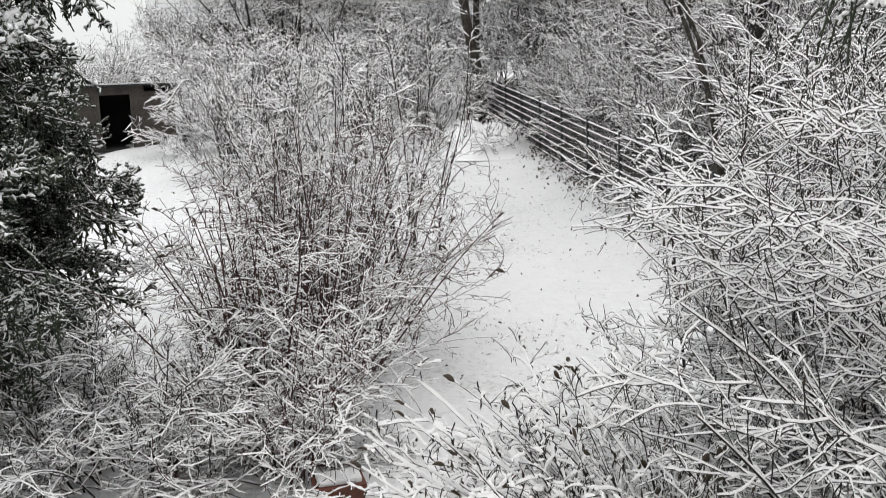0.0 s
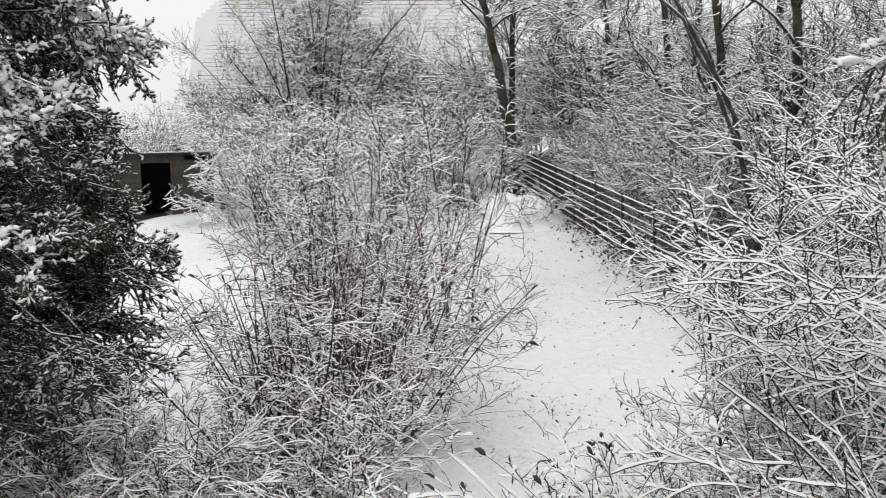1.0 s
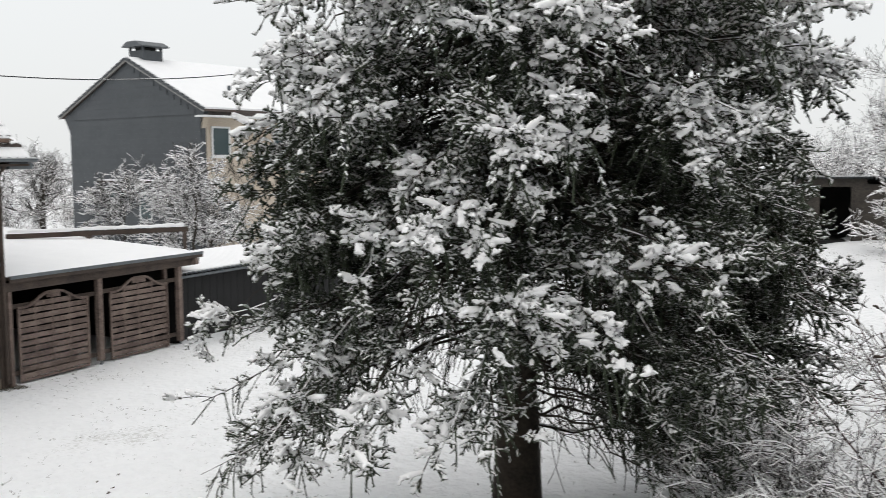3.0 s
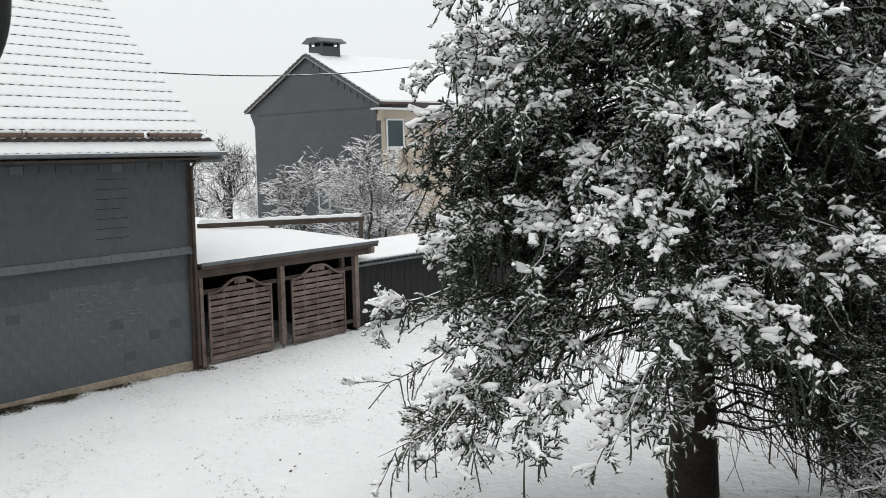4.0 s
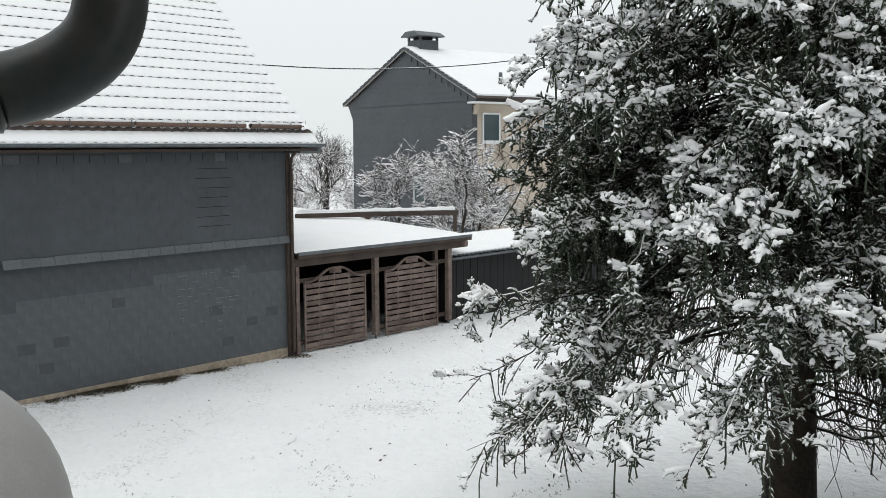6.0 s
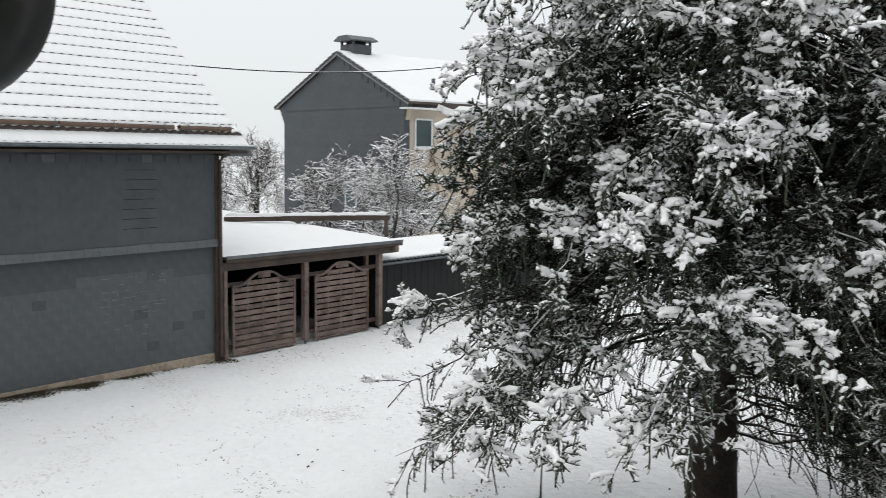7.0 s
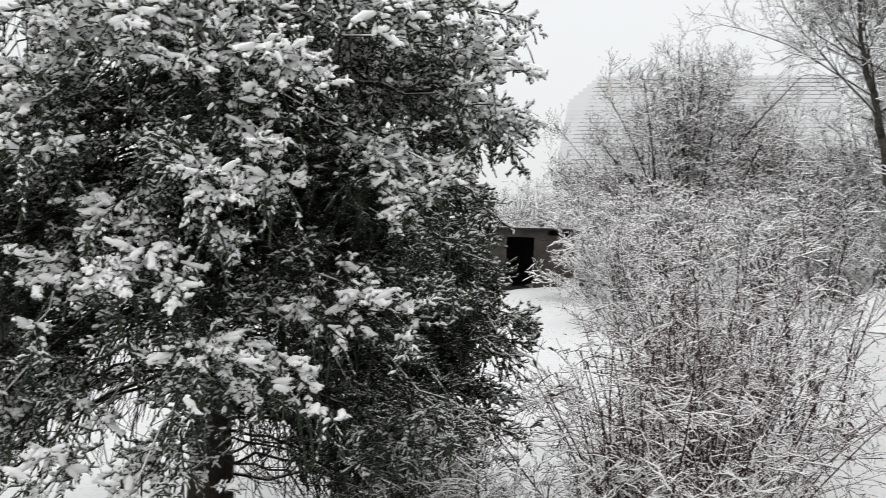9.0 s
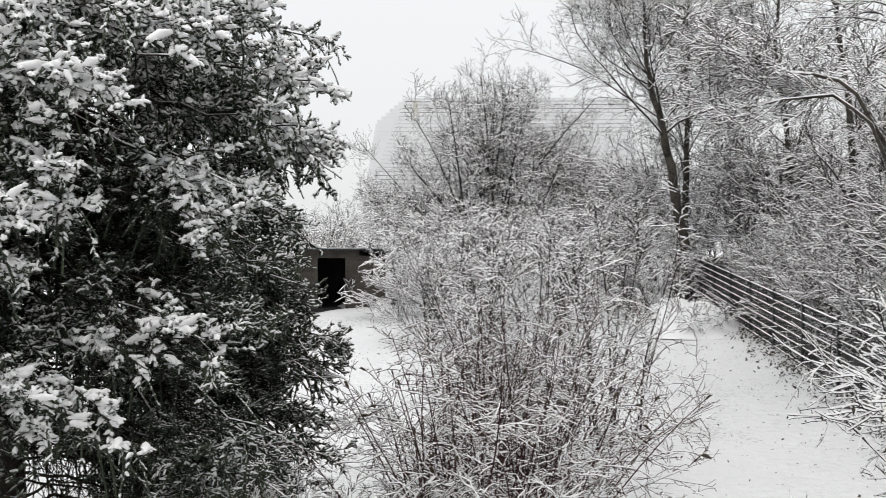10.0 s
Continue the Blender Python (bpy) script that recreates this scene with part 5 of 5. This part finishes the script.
def tree(base, points, r0, seed, label, limbs, k2, k3, k4, l1, l2, l3, l4, thick=0.014, wide=0.003, bark=None, name="tree", spread=45, lift=0.15, rmin=0.006, t0=0.3, keep=0.8, bend=0.03, thin=0.42):
    """A leafless tree on a given trunk line."""
    rng = np.random.default_rng(seed)
    pts = np.array(points, dtype=float)
    q = np.linspace(0, len(pts) - 1, 16)
    i = np.minimum(q.astype(int), len(pts) - 2)
    w = (q - i)[:, None]
    p0, p1, p2, p3 = (pts[np.clip(i + k, 0, len(pts) - 1)] for k in (-1, 0, 1, 2))
    P0 = (p1 + 0.5 * w * (p2 - p0 + w * (2 * p0 - 5 * p1 + 4 * p2 - p3 + w * (3 * (p1 - p2) + p3 - p0))))[None]
    P0[0, 1:-1] += rng.normal(0, 0.04, (14, 3))
    R0 = (r0 * np.linspace(1, 0.15, 16))[None]
    A, AR = sprout(rng, P0, R0, limbs, t0, 0.99, *l1, spread, lift, 8, 0.13, bend, thin)
    B, BR = sprout(rng, A, AR, k2, 0.22, 1.0, *l2, 42, 0.1, 6, 0.17, 0.02, 0.5, tip=0.5)
    C, CR = sprout(rng, B, BR, k3, 0.1, 1.0, *l3, 44, 0.05, 3, 0.22, 0.0, 0.65)
    g = [(P0, R0), (A, AR), (B, np.maximum(BR, rmin * 1.6)), (C, np.maximum(CR, rmin * 1.2))]
    if k4:
        D, DR = sprout(rng, C, CR, k4, 0.1, 1.0, *l4, 46, 0.0, 2, 0.15, 0.0, 0.7)
        g.append((D, np.maximum(DR, rmin)))
    for P, _ in g[1:]:
        P[..., 2] = np.maximum(P[..., 2], base[2] + 0.3)
    top = empty(name, Matrix.Translation(base), label, "tree")
    o = np.asarray(base)
    put("trunk", tubes("trunk", [(P0 - o, R0)], TRUNK_BARK, 10), top)
    tagged(put("branch_work", tubes("branch_work", [(P - o, R) for P, R in g[1:]], bark or GREY_BARK, 3), top), kind="stuff")
    tagged(put("snow", caps("snow", [(P - o, R) for P, R in g], TWIG_SNOW, rng, thick, wide, 3, keep), top, "snow lying along the branches"), kind="stuff")
    return top


def rooted(x, y):
    return (x, y, floor_at(x, y) - 0.1)


b = rooted(-1.35, 36.2)
tree(b, [b, (-1.8, 36.15, 5.2), (-2.2, 36.1, 7.5), (-2.7, 36.0, 9.4), (-3.0, 36.0, 11.2), (-3.1, 36.0, 13.0)], 0.215, 51, "leaning bare tree with snow along its branches", 28, 11, 6, 2,
     (4.2, 8.0), (1.2, 3.0), (0.5, 1.4), (0.25, 0.6), t0=0.44, lift=0.12, spread=52, keep=0.9, bend=0.04, thin=0.36, wide=0.002, thick=0.016, rmin=0.0055)
b = rooted(-1.7, 38.6)
tree(b, [b, (-1.72, 38.6, 6.0), (-1.65, 38.6, 11.0), (-1.6, 38.6, 16.0)], 0.17, 59, "straight bare tree behind the leaning one", 30, 10, 6, 2, (3.0, 6.0), (1.0, 2.4), (0.5, 1.2), (0.25, 0.6), t0=0.36, lift=0.22, spread=50, keep=0.9, bend=0.04, thin=0.34, wide=0.002, thick=0.016, rmin=0.0055)
round_tree = shrub(-10.7, 45.0, 10.4, 57, "round-crowned many-stemmed bare tree frosted with snow", name="tree", count=22, lean=21, r0=0.08, k2=13, k3=8, k4=3, l2=(1.2, 2.7), l3=(0.6, 1.6), l4=(0.3, 0.8), bark=GREY_BARK,
      thick=0.016, wide=0.002, rmin=0.0085, keep=0.85, foot=0.5, t0=0.38, lift=0.14, flat=0.9, spread=52)
for x, y, turn, size in ((-6.3, 45.5, 80, 0.6), (-14.6, 47.0, 300, 0.5), (-8.6, 49.0, 190, 0.8)):
    c = copy_thing(round_tree, pose(*rooted(x, y), 0, 0, turn))
    c.scale = (size, size, size)
# a spreading bush whose boughs hang over the shed
shrub(-9.2, 31.9, 4.0, 63, "spreading bush with snowy boughs reaching over the shed", count=30, lean=48, r0=0.02, k2=10, k3=6, k4=2, l2=(0.7, 1.7), l3=(0.3, 0.8), l4=(0.12, 0.35), thick=0.018, wide=0.006, rmin=0.0065, keep=0.95, foot=0.5, lift=0.08, flat=0.4, fine_snow=0.9)
b = rooted(4.0, 19.5)
for line, r, seed, more in (([b, (3.5, 19.8, 4.2), (2.75, 19.9, 6.1), (2.05, 20.0, 7.25), (1.05, 20.1, 7.7), (0.3, 20.2, 8.05), (-0.5, 20.4, 8.1)], 0.058, 53, 16), ([b, (3.45, 19.7, 4.2), (2.7, 19.8, 6.05), (1.95, 19.9, 7.05), (1.2, 19.9, 7.1), (0.5, 19.9, 6.95), (-0.5, 20.0, 6.9)], 0.048, 64, 14)):
    tree(b, line, r, seed, "arching bare stem over the fence with snow on it", more, 8, 5, 2, (0.8, 2.0), (0.5, 1.1), (0.25, 0.6), (0.12, 0.3), rmin=0.005, t0=0.45, thick=0.018, wide=0.004)
trees = []
woods = [(5.0, 22.5, 13, 54), (4.0, 26.5, 14, 55), (6.5, 19.0, 13, 56), (3.2, 31.5, 14, 57), (1.8, 37.5, 13, 58)]
for x, y, h, seed in woods:
    b = rooted(x, y)
    trees.append(0)
    trees[-1] = tree(b, [b, (x + 0.2, y, b[2] + h * 0.35), (x - 0.3, y, b[2] + h * 0.7), (x - 0.1, y, b[2] + h)], 0.15, seed, "slender bare woodland tree with snowy twigs", 26, 8, 5, 1,
         (1.8, 4.0), (0.9, 2.0), (0.4, 1.1), (0.2, 0.5), t0=0.10, rmin=0.006, lift=0.0, keep=0.9)

for k, (x, y) in enumerate(((8.0, 24.0), (6.5, 30.0), (0.5, 42.0), (8.5, 20.5), (5.0, 36.0))):
    copy_thing(trees[k], pose(*rooted(x, y), 0, 0, 70 + 50 * k))

# scrub: two patterns of thicket, repeated along the fence and the back of the garden
kinds = [shrub(4.3, 23.0, 4.6, 61, "dense snowy thicket of fine twigs", name="thicket", count=24, lean=27, k2=7, k3=6, k4=0, l2=(0.8, 1.9), l3=(0.3, 0.9), l4=(0.15, 0.4), thick=0.016, wide=0.003, rmin=0.0058, n2=4, n3=3, keep=0.8, group="thickets round the garden"),
         shrub(-5.0, 30.5, 3.4, 62, "dense snowy thicket of fine twigs", name="thicket", count=28, lean=30, k2=7, k3=6, k4=0, l2=(0.7, 1.6), l3=(0.3, 0.8), l4=(0.15, 0.4), thick=0.016, wide=0.003, rmin=0.0058, n2=4, n3=3, keep=0.8, group="thickets round the garden")]
spots = [(3.5, 26.5, 0.9, 0), (2.9, 30.0, 0.9, 0), (5.0, 19.6, 0.95, 0), (2.5, 33.8, 1.0, 0), (1.6, 38.5, 1.5, 0), (5.2, 28.0, 1.2, 0), (5.6, 16.5, 0.8, 1),
         (-7.8, 31.5, 1.1, 1), (-3.6, 33.8, 1.1, 1), (-8.6, 33.5, 0.8, 1), (-6.0, 36.5, 0.8, 0), (-9.5, 38.5, 0.85, 0), (-13.2, 39.0, 0.85, 0),
         (-16.5, 38.5, 0.9, 0), (-4.0, 39.5, 1.1, 0), (-18.5, 41.0, 0.9, 0), (-8.3, 27.0, 0.8, 1),
         (-8.0, 40.5, 0.9, 0), (-6.0, 41.5, 0.85, 0), (-3.0, 42.5, 1.35, 0), (-0.8, 41.0, 1.5, 0), (-10.5, 42.5, 0.9, 0), (-2.0, 38.3, 0.8, 0), (0.6, 39.6, 1.6, 0), (-1.7, 35.4, 0.6, 1), (-3.4, 32.6, 0.6, 1), (-5.6, 46.0, 1.35, 0), (-8.5, 48.0, 1.3, 0),
         (-50.0, 23.5, 0.8, 0), (-55.0, 22.0, 0.9, 0), (-47.0, 18.2, 0.55, 1), (-14.5, 43.5, 1.15, 0), (-16.7, 42.0, 1.1, 0), (-12.7, 42.0, 1.1, 0), (-18.5, 43.0, 1.1, 0), (0.6, 34.6, 0.7, 1), (1.2, 31.2, 0.7, 1), (1.8, 28.6, 0.75, 1), (2.3, 26.0, 0.75, 1), (2.9, 23.6, 0.75, 1), (3.4, 21.0, 0.75, 1), (4.4, 15.5, 0.9, 0), (6.4, 22.0, 1.2, 0), (7.0, 26.0, 1.4, 0), (4.6, 33.0, 1.4, 0), (3.6, 37.0, 1.4, 0), (7.5, 18.0, 1.3, 0)]
rs = random.Random(5)
for x, y, sc, k in spots:
    c = copy_thing(kinds[k], pose(x, y, floor_at(x, y) - 0.05, 0, 0, rs.uniform(0, 360)))
    c.scale = (sc, sc, sc * rs.uniform(0.9, 1.1))

# fruit trees by the houses
def fruit_tree(x, y, h, seed, r=1.0):
    b = rooted(x, y)
    tree(b, [b, (x, y, b[2] + h * 0.4), (x + 0.1, y + 0.1, b[2] + h * 0.75), (x, y, b[2] + h)], 0.09, seed, "small bare fruit tree outlined in snow", 16, 8, 6, 2,
         (1.0 * r, 2.2 * r), (0.6, 1.4), (0.3, 0.8), (0.1, 0.3), thick=0.014, wide=0.002, rmin=0.0065, name="fruit_tree", t0=0.15, spread=60)


fruit_tree(-33.9, 17.7, 3.5, 71)
fruit_tree(-31.0, 18.9, 4.0, 72)
fruit_tree(-35.5, 20.6, 3.6, 74)
fruit_tree(-32.5, 20.5, 3.0, 75)
for x, y, h, seed in ((-54.0, 23.5, 3.6, 73), (-60.0, 26.0, 4.2, 76), (-58.0, 22.0, 3.4, 77)):
    b = rooted(x, y)
    tree(b, [b, (x, y, 2), (x, y + 0.1, h * 0.6), (x, y, h)], 0.22, seed, "bare tree in the distance", 18, 8, 6, 0, (2.0, 3.5), (0.9, 1.8), (0.5, 1.0), (0.3, 0.5),
         thick=0.012, wide=0.001, rmin=0.009, t0=0.15, spread=60)

# small spruce at the edge, its tip boughs thick with snow
spruce(3.95, 8.8, "young spruce with boughs thick with snow", lambda turn, z: np.interp(z, [1.0, 4.2, 4.7, 5.3, 5.8, 8.2], [1.2, 1.1, 1.8, 1.8, 1.1, 0.1]), lambda turn: 1.2 + 0 * turn, 7.4, 7.6, 56, 13,
       trunk_r=0.10, k2=5, k3=6, k4=5, kh=8, load=0.45, light=0.25, hollow=-0.9, girth=1.1)

# ---- far roof behind the back trees ----
def barn():
    m = Matrix.Translation((-20.2, 57.0, 0)) @ Matrix.Rotation(radians(14), 4, "Z")
    end = 15.5
    top = empty("large_barn", m, "large house with a long snow-covered roof", "house")
    part("wall", box(1.2, end, 0.6, 12, -0.5, 6.4), PALE_WALL, top, "pale wall under the eaves")
    part("gable", prism([(0.6, 1.5), (11.5, 1.5), (11.5, 6.2), (6.3, 13.2), (5.6, 13.2), (0.6, 6.2)], 0, 0.3), PALE_WALL, top,
         m=Matrix(((0, 1, 0, 1.2), (1, 0, 0, 0), (0, 0, 1, 0), (0, 0, 0, 1))))
    deck = prism([(0.0, 6.3), (6.0, 13.4), (6.3, 13.4), (6.3, 13.2), (0.3, 6.1)], -1.5, end)
    for v in deck.verts:
        if v.co.y < 0 and v.co.z > 10:
            v.co.y = 0.65
    swap = Matrix(((0, 1, 0, 0), (1, 0, 0, 0), (0, 0, 1, 0), (0, 0, 0, 1)))
    part("roof", deck, TILE, top, "tiled roof", m=swap)
    for k in range(26):
        f = k / 26
        y, z = 6.1 * f, 6.36 + 7.1 * f
        x0, x1 = (-1.45 + 0.35 * q + 1.8 * max(0, (q - 0.72) / 0.28) for q in (f, f + 1 / 26))
        bm = box(x0, end, y + 0.014, y + 0.235, z + 0.04, z + 0.275)
        for v in bm.verts:
            if v.co.x < 10 and v.co.y > y + 0.1:
                v.co.x = x1
        part("snow_course", bm, ROOF_SNOW, top)
    part("eaves_board", box(-1.4, end, -0.12, -0.05, 6.05, 6.30), DARK_WOOD, top, "dark eaves board")


barn()

# a brown clay trough half hidden under the shrubs
def trough(x, y):
    z = floor_at(x, y)
    top = empty("clay_trough", Matrix.Translation((x, y, z)) @ Matrix.Rotation(radians(20), 4, "Z"), "red-brown clay trough under the snowy shrubs", "planter")
    bm = box(-0.22, 0.22, -0.14, 0.14, 0.0, 0.34, 0.012)
    for v in bm.verts:
        if v.co.z < 0.1:
            v.co.x *= 0.85
            v.co.y *= 0.85
    part("body", bm, CLAY, top)
    part("rim", box(-0.235, 0.235, -0.155, 0.155, 0.30, 0.345, 0.010), CLAY, top)
    part("snow", box(-0.20, 0.20, -0.12, 0.12, 0.348, 0.40, 0.025), ROOF_SNOW, top, "cushion of snow")


CLAY = material("clay", (0.16, 0.055, 0.035), 0.85, (0.09, 0.035, 0.025), 6.0, 40.0, 0.2)
trough(-1.72, 8.45)

# ---- tufts and dead leaves on the lawn ----
def tufts():
    rng = np.random.default_rng(91)
    N = 52000
    x, y = rng.uniform(-27, 4, N), rng.uniform(3, 34, N)
    patch = np.array([noise.noise((a * 0.35, b * 0.35, 8)) + 0.5 * noise.noise((a * 1.3, b * 1.3, 2)) for a, b in zip(x, y)])
    keep = 0.55 * patch + rng.normal(0, 0.4, N) > 0.26
    x, y = x[keep], y[keep]
    n = len(x)
    base = np.stack([x, y, ground_z(x, y) - 0.01], -1)
    V = []
    for k in range(3):
        a = rng.uniform(0, 2 * np.pi, n)
        d = np.stack([np.cos(a), np.sin(a), rng.uniform(0.1, 0.7, n)], -1)
        w = np.stack([-np.sin(a), np.cos(a), np.zeros(n)], -1) * rng.uniform(0.005, 0.012, n)[:, None]
        o = base + rng.normal(0, 0.03, (n, 3)) * (1, 1, 0)
        V.append(np.stack([o - w, o + w, o + d * rng.uniform(0.015, 0.045, n)[:, None]], 1))
    V = np.concatenate(V).reshape(-1, 3)
    tagged(new("grass_tufts", fast_mesh("grass_tufts", V, [], np.arange(len(V)).reshape(-1, 3), GRASS, False)), "short grass blades poking through the snow", "grass", kind="stuff")
    m = 800
    x = np.concatenate([rng.uniform(-3, 2.5, m // 2), rng.uniform(-25, -3, m // 2)])
    y = np.concatenate([rng.uniform(8, 32, m // 2), rng.uniform(5, 25, m // 2)])
    o = np.stack([x, y, ground_z(x, y) + 0.045], -1)
    a = rng.uniform(0, 2 * np.pi, m)
    u = np.stack([np.cos(a), np.sin(a), rng.normal(0, 0.4, m)], -1) * rng.uniform(0.01, 0.032, m)[:, None]
    v = np.stack([-np.sin(a), np.cos(a), rng.normal(0, 0.4, m)], -1) * rng.uniform(0.01, 0.025, m)[:, None]
    V = np.stack([o - u, o - v, o + u, o + v + (0, 0, 0.015)], 1).reshape(-1, 3)
    tagged(new("dead_leaves", fast_mesh("dead_leaves", V, np.arange(len(V)).reshape(-1, 4), [], LEAF, False)), "dark dead leaves scattered on the snow", "leaves", kind="stuff")


tufts()


def weeds():
    """A strip of dead weeds along the slate house, and leaf litter along the fence."""
    rng = np.random.default_rng(95)
    n = 6500
    lx, ly = rng.uniform(-0.3, 7.5, n), 0.02 + np.abs(rng.normal(0, 0.16, n))
    thick = np.array([noise.noise((a * 0.9, 4, 1)) for a in lx]) + 0.06 * lx > rng.normal(-0.1, 0.25, n)
    lx, ly = lx[thick], ly[thick]
    n = len(lx)
    c, q = math.cos(radians(-71.86)), math.sin(radians(-71.86))
    x, y = -21.06 + c * lx - q * ly, 8.19 + q * lx + c * ly
    base = np.stack([x, y, ground_z(x, y) - 0.02], -1)
    V = []
    for k in range(4):
        a = rng.uniform(0, 2 * np.pi, n)
        d = np.stack([np.cos(a), np.sin(a), rng.uniform(0.0, 0.7, n)], -1)
        w = np.stack([-np.sin(a), np.cos(a), np.zeros(n)], -1) * 0.020
        o = base + rng.normal(0, 0.03, (n, 3)) * (1, 1, 0)
        V.append(np.stack([o - w, o + w, o + d * rng.uniform(0.03, 0.085, n)[:, None]], 1))
    V = np.concatenate(V).reshape(-1, 3)
    tagged(new("wall_weeds", fast_mesh("wall_weeds", V, [], np.arange(len(V)).reshape(-1, 3), MOSS, False)), "dead weeds and moss along the foot of the house wall", "weeds", kind="stuff")
    m = 3600
    s, d0 = rng.uniform(-2, 6.5, m), rng.normal(0.1, 0.45, m)
    x, y = FENCE0[0] + FSTEP[0] * s + 0.978 * d0, FENCE0[1] + FSTEP[1] * s + 0.208 * d0
    o = np.stack([x, y, ground_z(x, y) + 0.03 + rng.uniform(0, 0.06, m)], -1)
    a = rng.uniform(0, 2 * np.pi, m)
    u = np.stack([np.cos(a), np.sin(a), rng.normal(0, 0.6, m)], -1) * rng.uniform(0.02, 0.07, m)[:, None]
    v = np.stack([-np.sin(a), np.cos(a), rng.normal(0, 0.6, m)], -1) * rng.uniform(0.01, 0.03, m)[:, None]
    V = np.stack([o - u, o - v, o + u, o + v], 1).reshape(-1, 3)
    tagged(new("fence_litter", fast_mesh("fence_litter", V, np.arange(len(V)).reshape(-1, 4), [], LITTER, False)), "dead leaves and stalks along the foot of the fence", "leaves", kind="stuff")


weeds()


# ---- downpipe bend of the near house and a rounded grey cover ----
def near_things():
    def smooth(pts, n):
        p = np.array(pts, dtype=float)
        q = np.linspace(0, len(p) - 1.001, n)
        i = q.astype(int)
        f = (q - i)[:, None]
        a, b, c, d = p[np.maximum(i - 1, 0)], p[i], p[i + 1], p[np.minimum(i + 2, len(p) - 1)]
        return 0.5 * (2 * b + (c - a) * f + (2 * a - 5 * b + 4 * c - d) * f ** 2 + (3 * b - a - 3 * c + d) * f ** 3)
    pipe = empty("downpipe_bend", Matrix.Identity(4), "dark weathered metal downpipe bend with a soldered seam", "downpipe")
    line = smooth(PIPE, 60)[None]
    put("pipe", tubes("pipe", [(line, np.full((1, 60), PIPE_R))], BLACK_PIPE, 28, across_axis=(1, 0, 0)), pipe)
    for k in (22, 29):
        mid, way = line[0, k], unit(line[0, k + 1] - line[0, k])
        put("seam", tubes("seam", [(np.array([[mid - way * 0.0022, mid + way * 0.0022]]), np.full((1, 2), PIPE_R * 1.007))], BLACK_PIPE, 28, across_axis=(1, 0, 0)), pipe)
    bm = bmesh.new()
    bmesh.ops.create_uvsphere(bm, u_segments=40, v_segments=24, radius=1.0)
    part_m = Matrix.LocRotScale(COVER, None, (COVER_R, COVER_R, COVER_R * 1.15))
    cover = new("rounded_cover", bpy.data.meshes.new("rounded_cover"))
    for v in bm.verts:
        if v.co.z < 0:
            v.co.x, v.co.y = v.co.x / max(1e-6, math.hypot(v.co.x, v.co.y)), v.co.y / max(1e-6, math.hypot(v.co.x, v.co.y))
            v.co.z *= 30
    bm.to_mesh(cover.data)
    bm.free()
    cover.data.materials.append(GREY_PAINT)
    cover.data.polygons.foreach_set("use_smooth", [True] * len(cover.data.polygons))
    cover.matrix_world = part_m
    tagged(cover, "smooth grey rounded post top beside the window", "post")


PIPE_R, COVER_R = 0.0275, 0.115
PIPE = [(-0.30, -1.25, 4.66), (-0.85, -0.5, 4.64), (-1.0, -0.08, 4.625), (-0.97, 0.1599, 4.6375), (-0.968, 0.1825, 4.6429), (-0.9652, 0.2056, 4.6488), (-0.962, 0.2273, 4.6585), (-0.9589, 0.2455, 4.6708), (-0.9565, 0.258, 4.6859), (-0.9551, 0.2646, 4.7039), (-0.9545, 0.2674, 4.7292), (-0.954, 0.2697, 4.7751), (-0.95, 0.26, 5.1), (-0.75, -0.2, 5.35), (-0.30, -1.25, 5.5)]
COVER = (-0.972, 0.111, 4.311)
near_things()
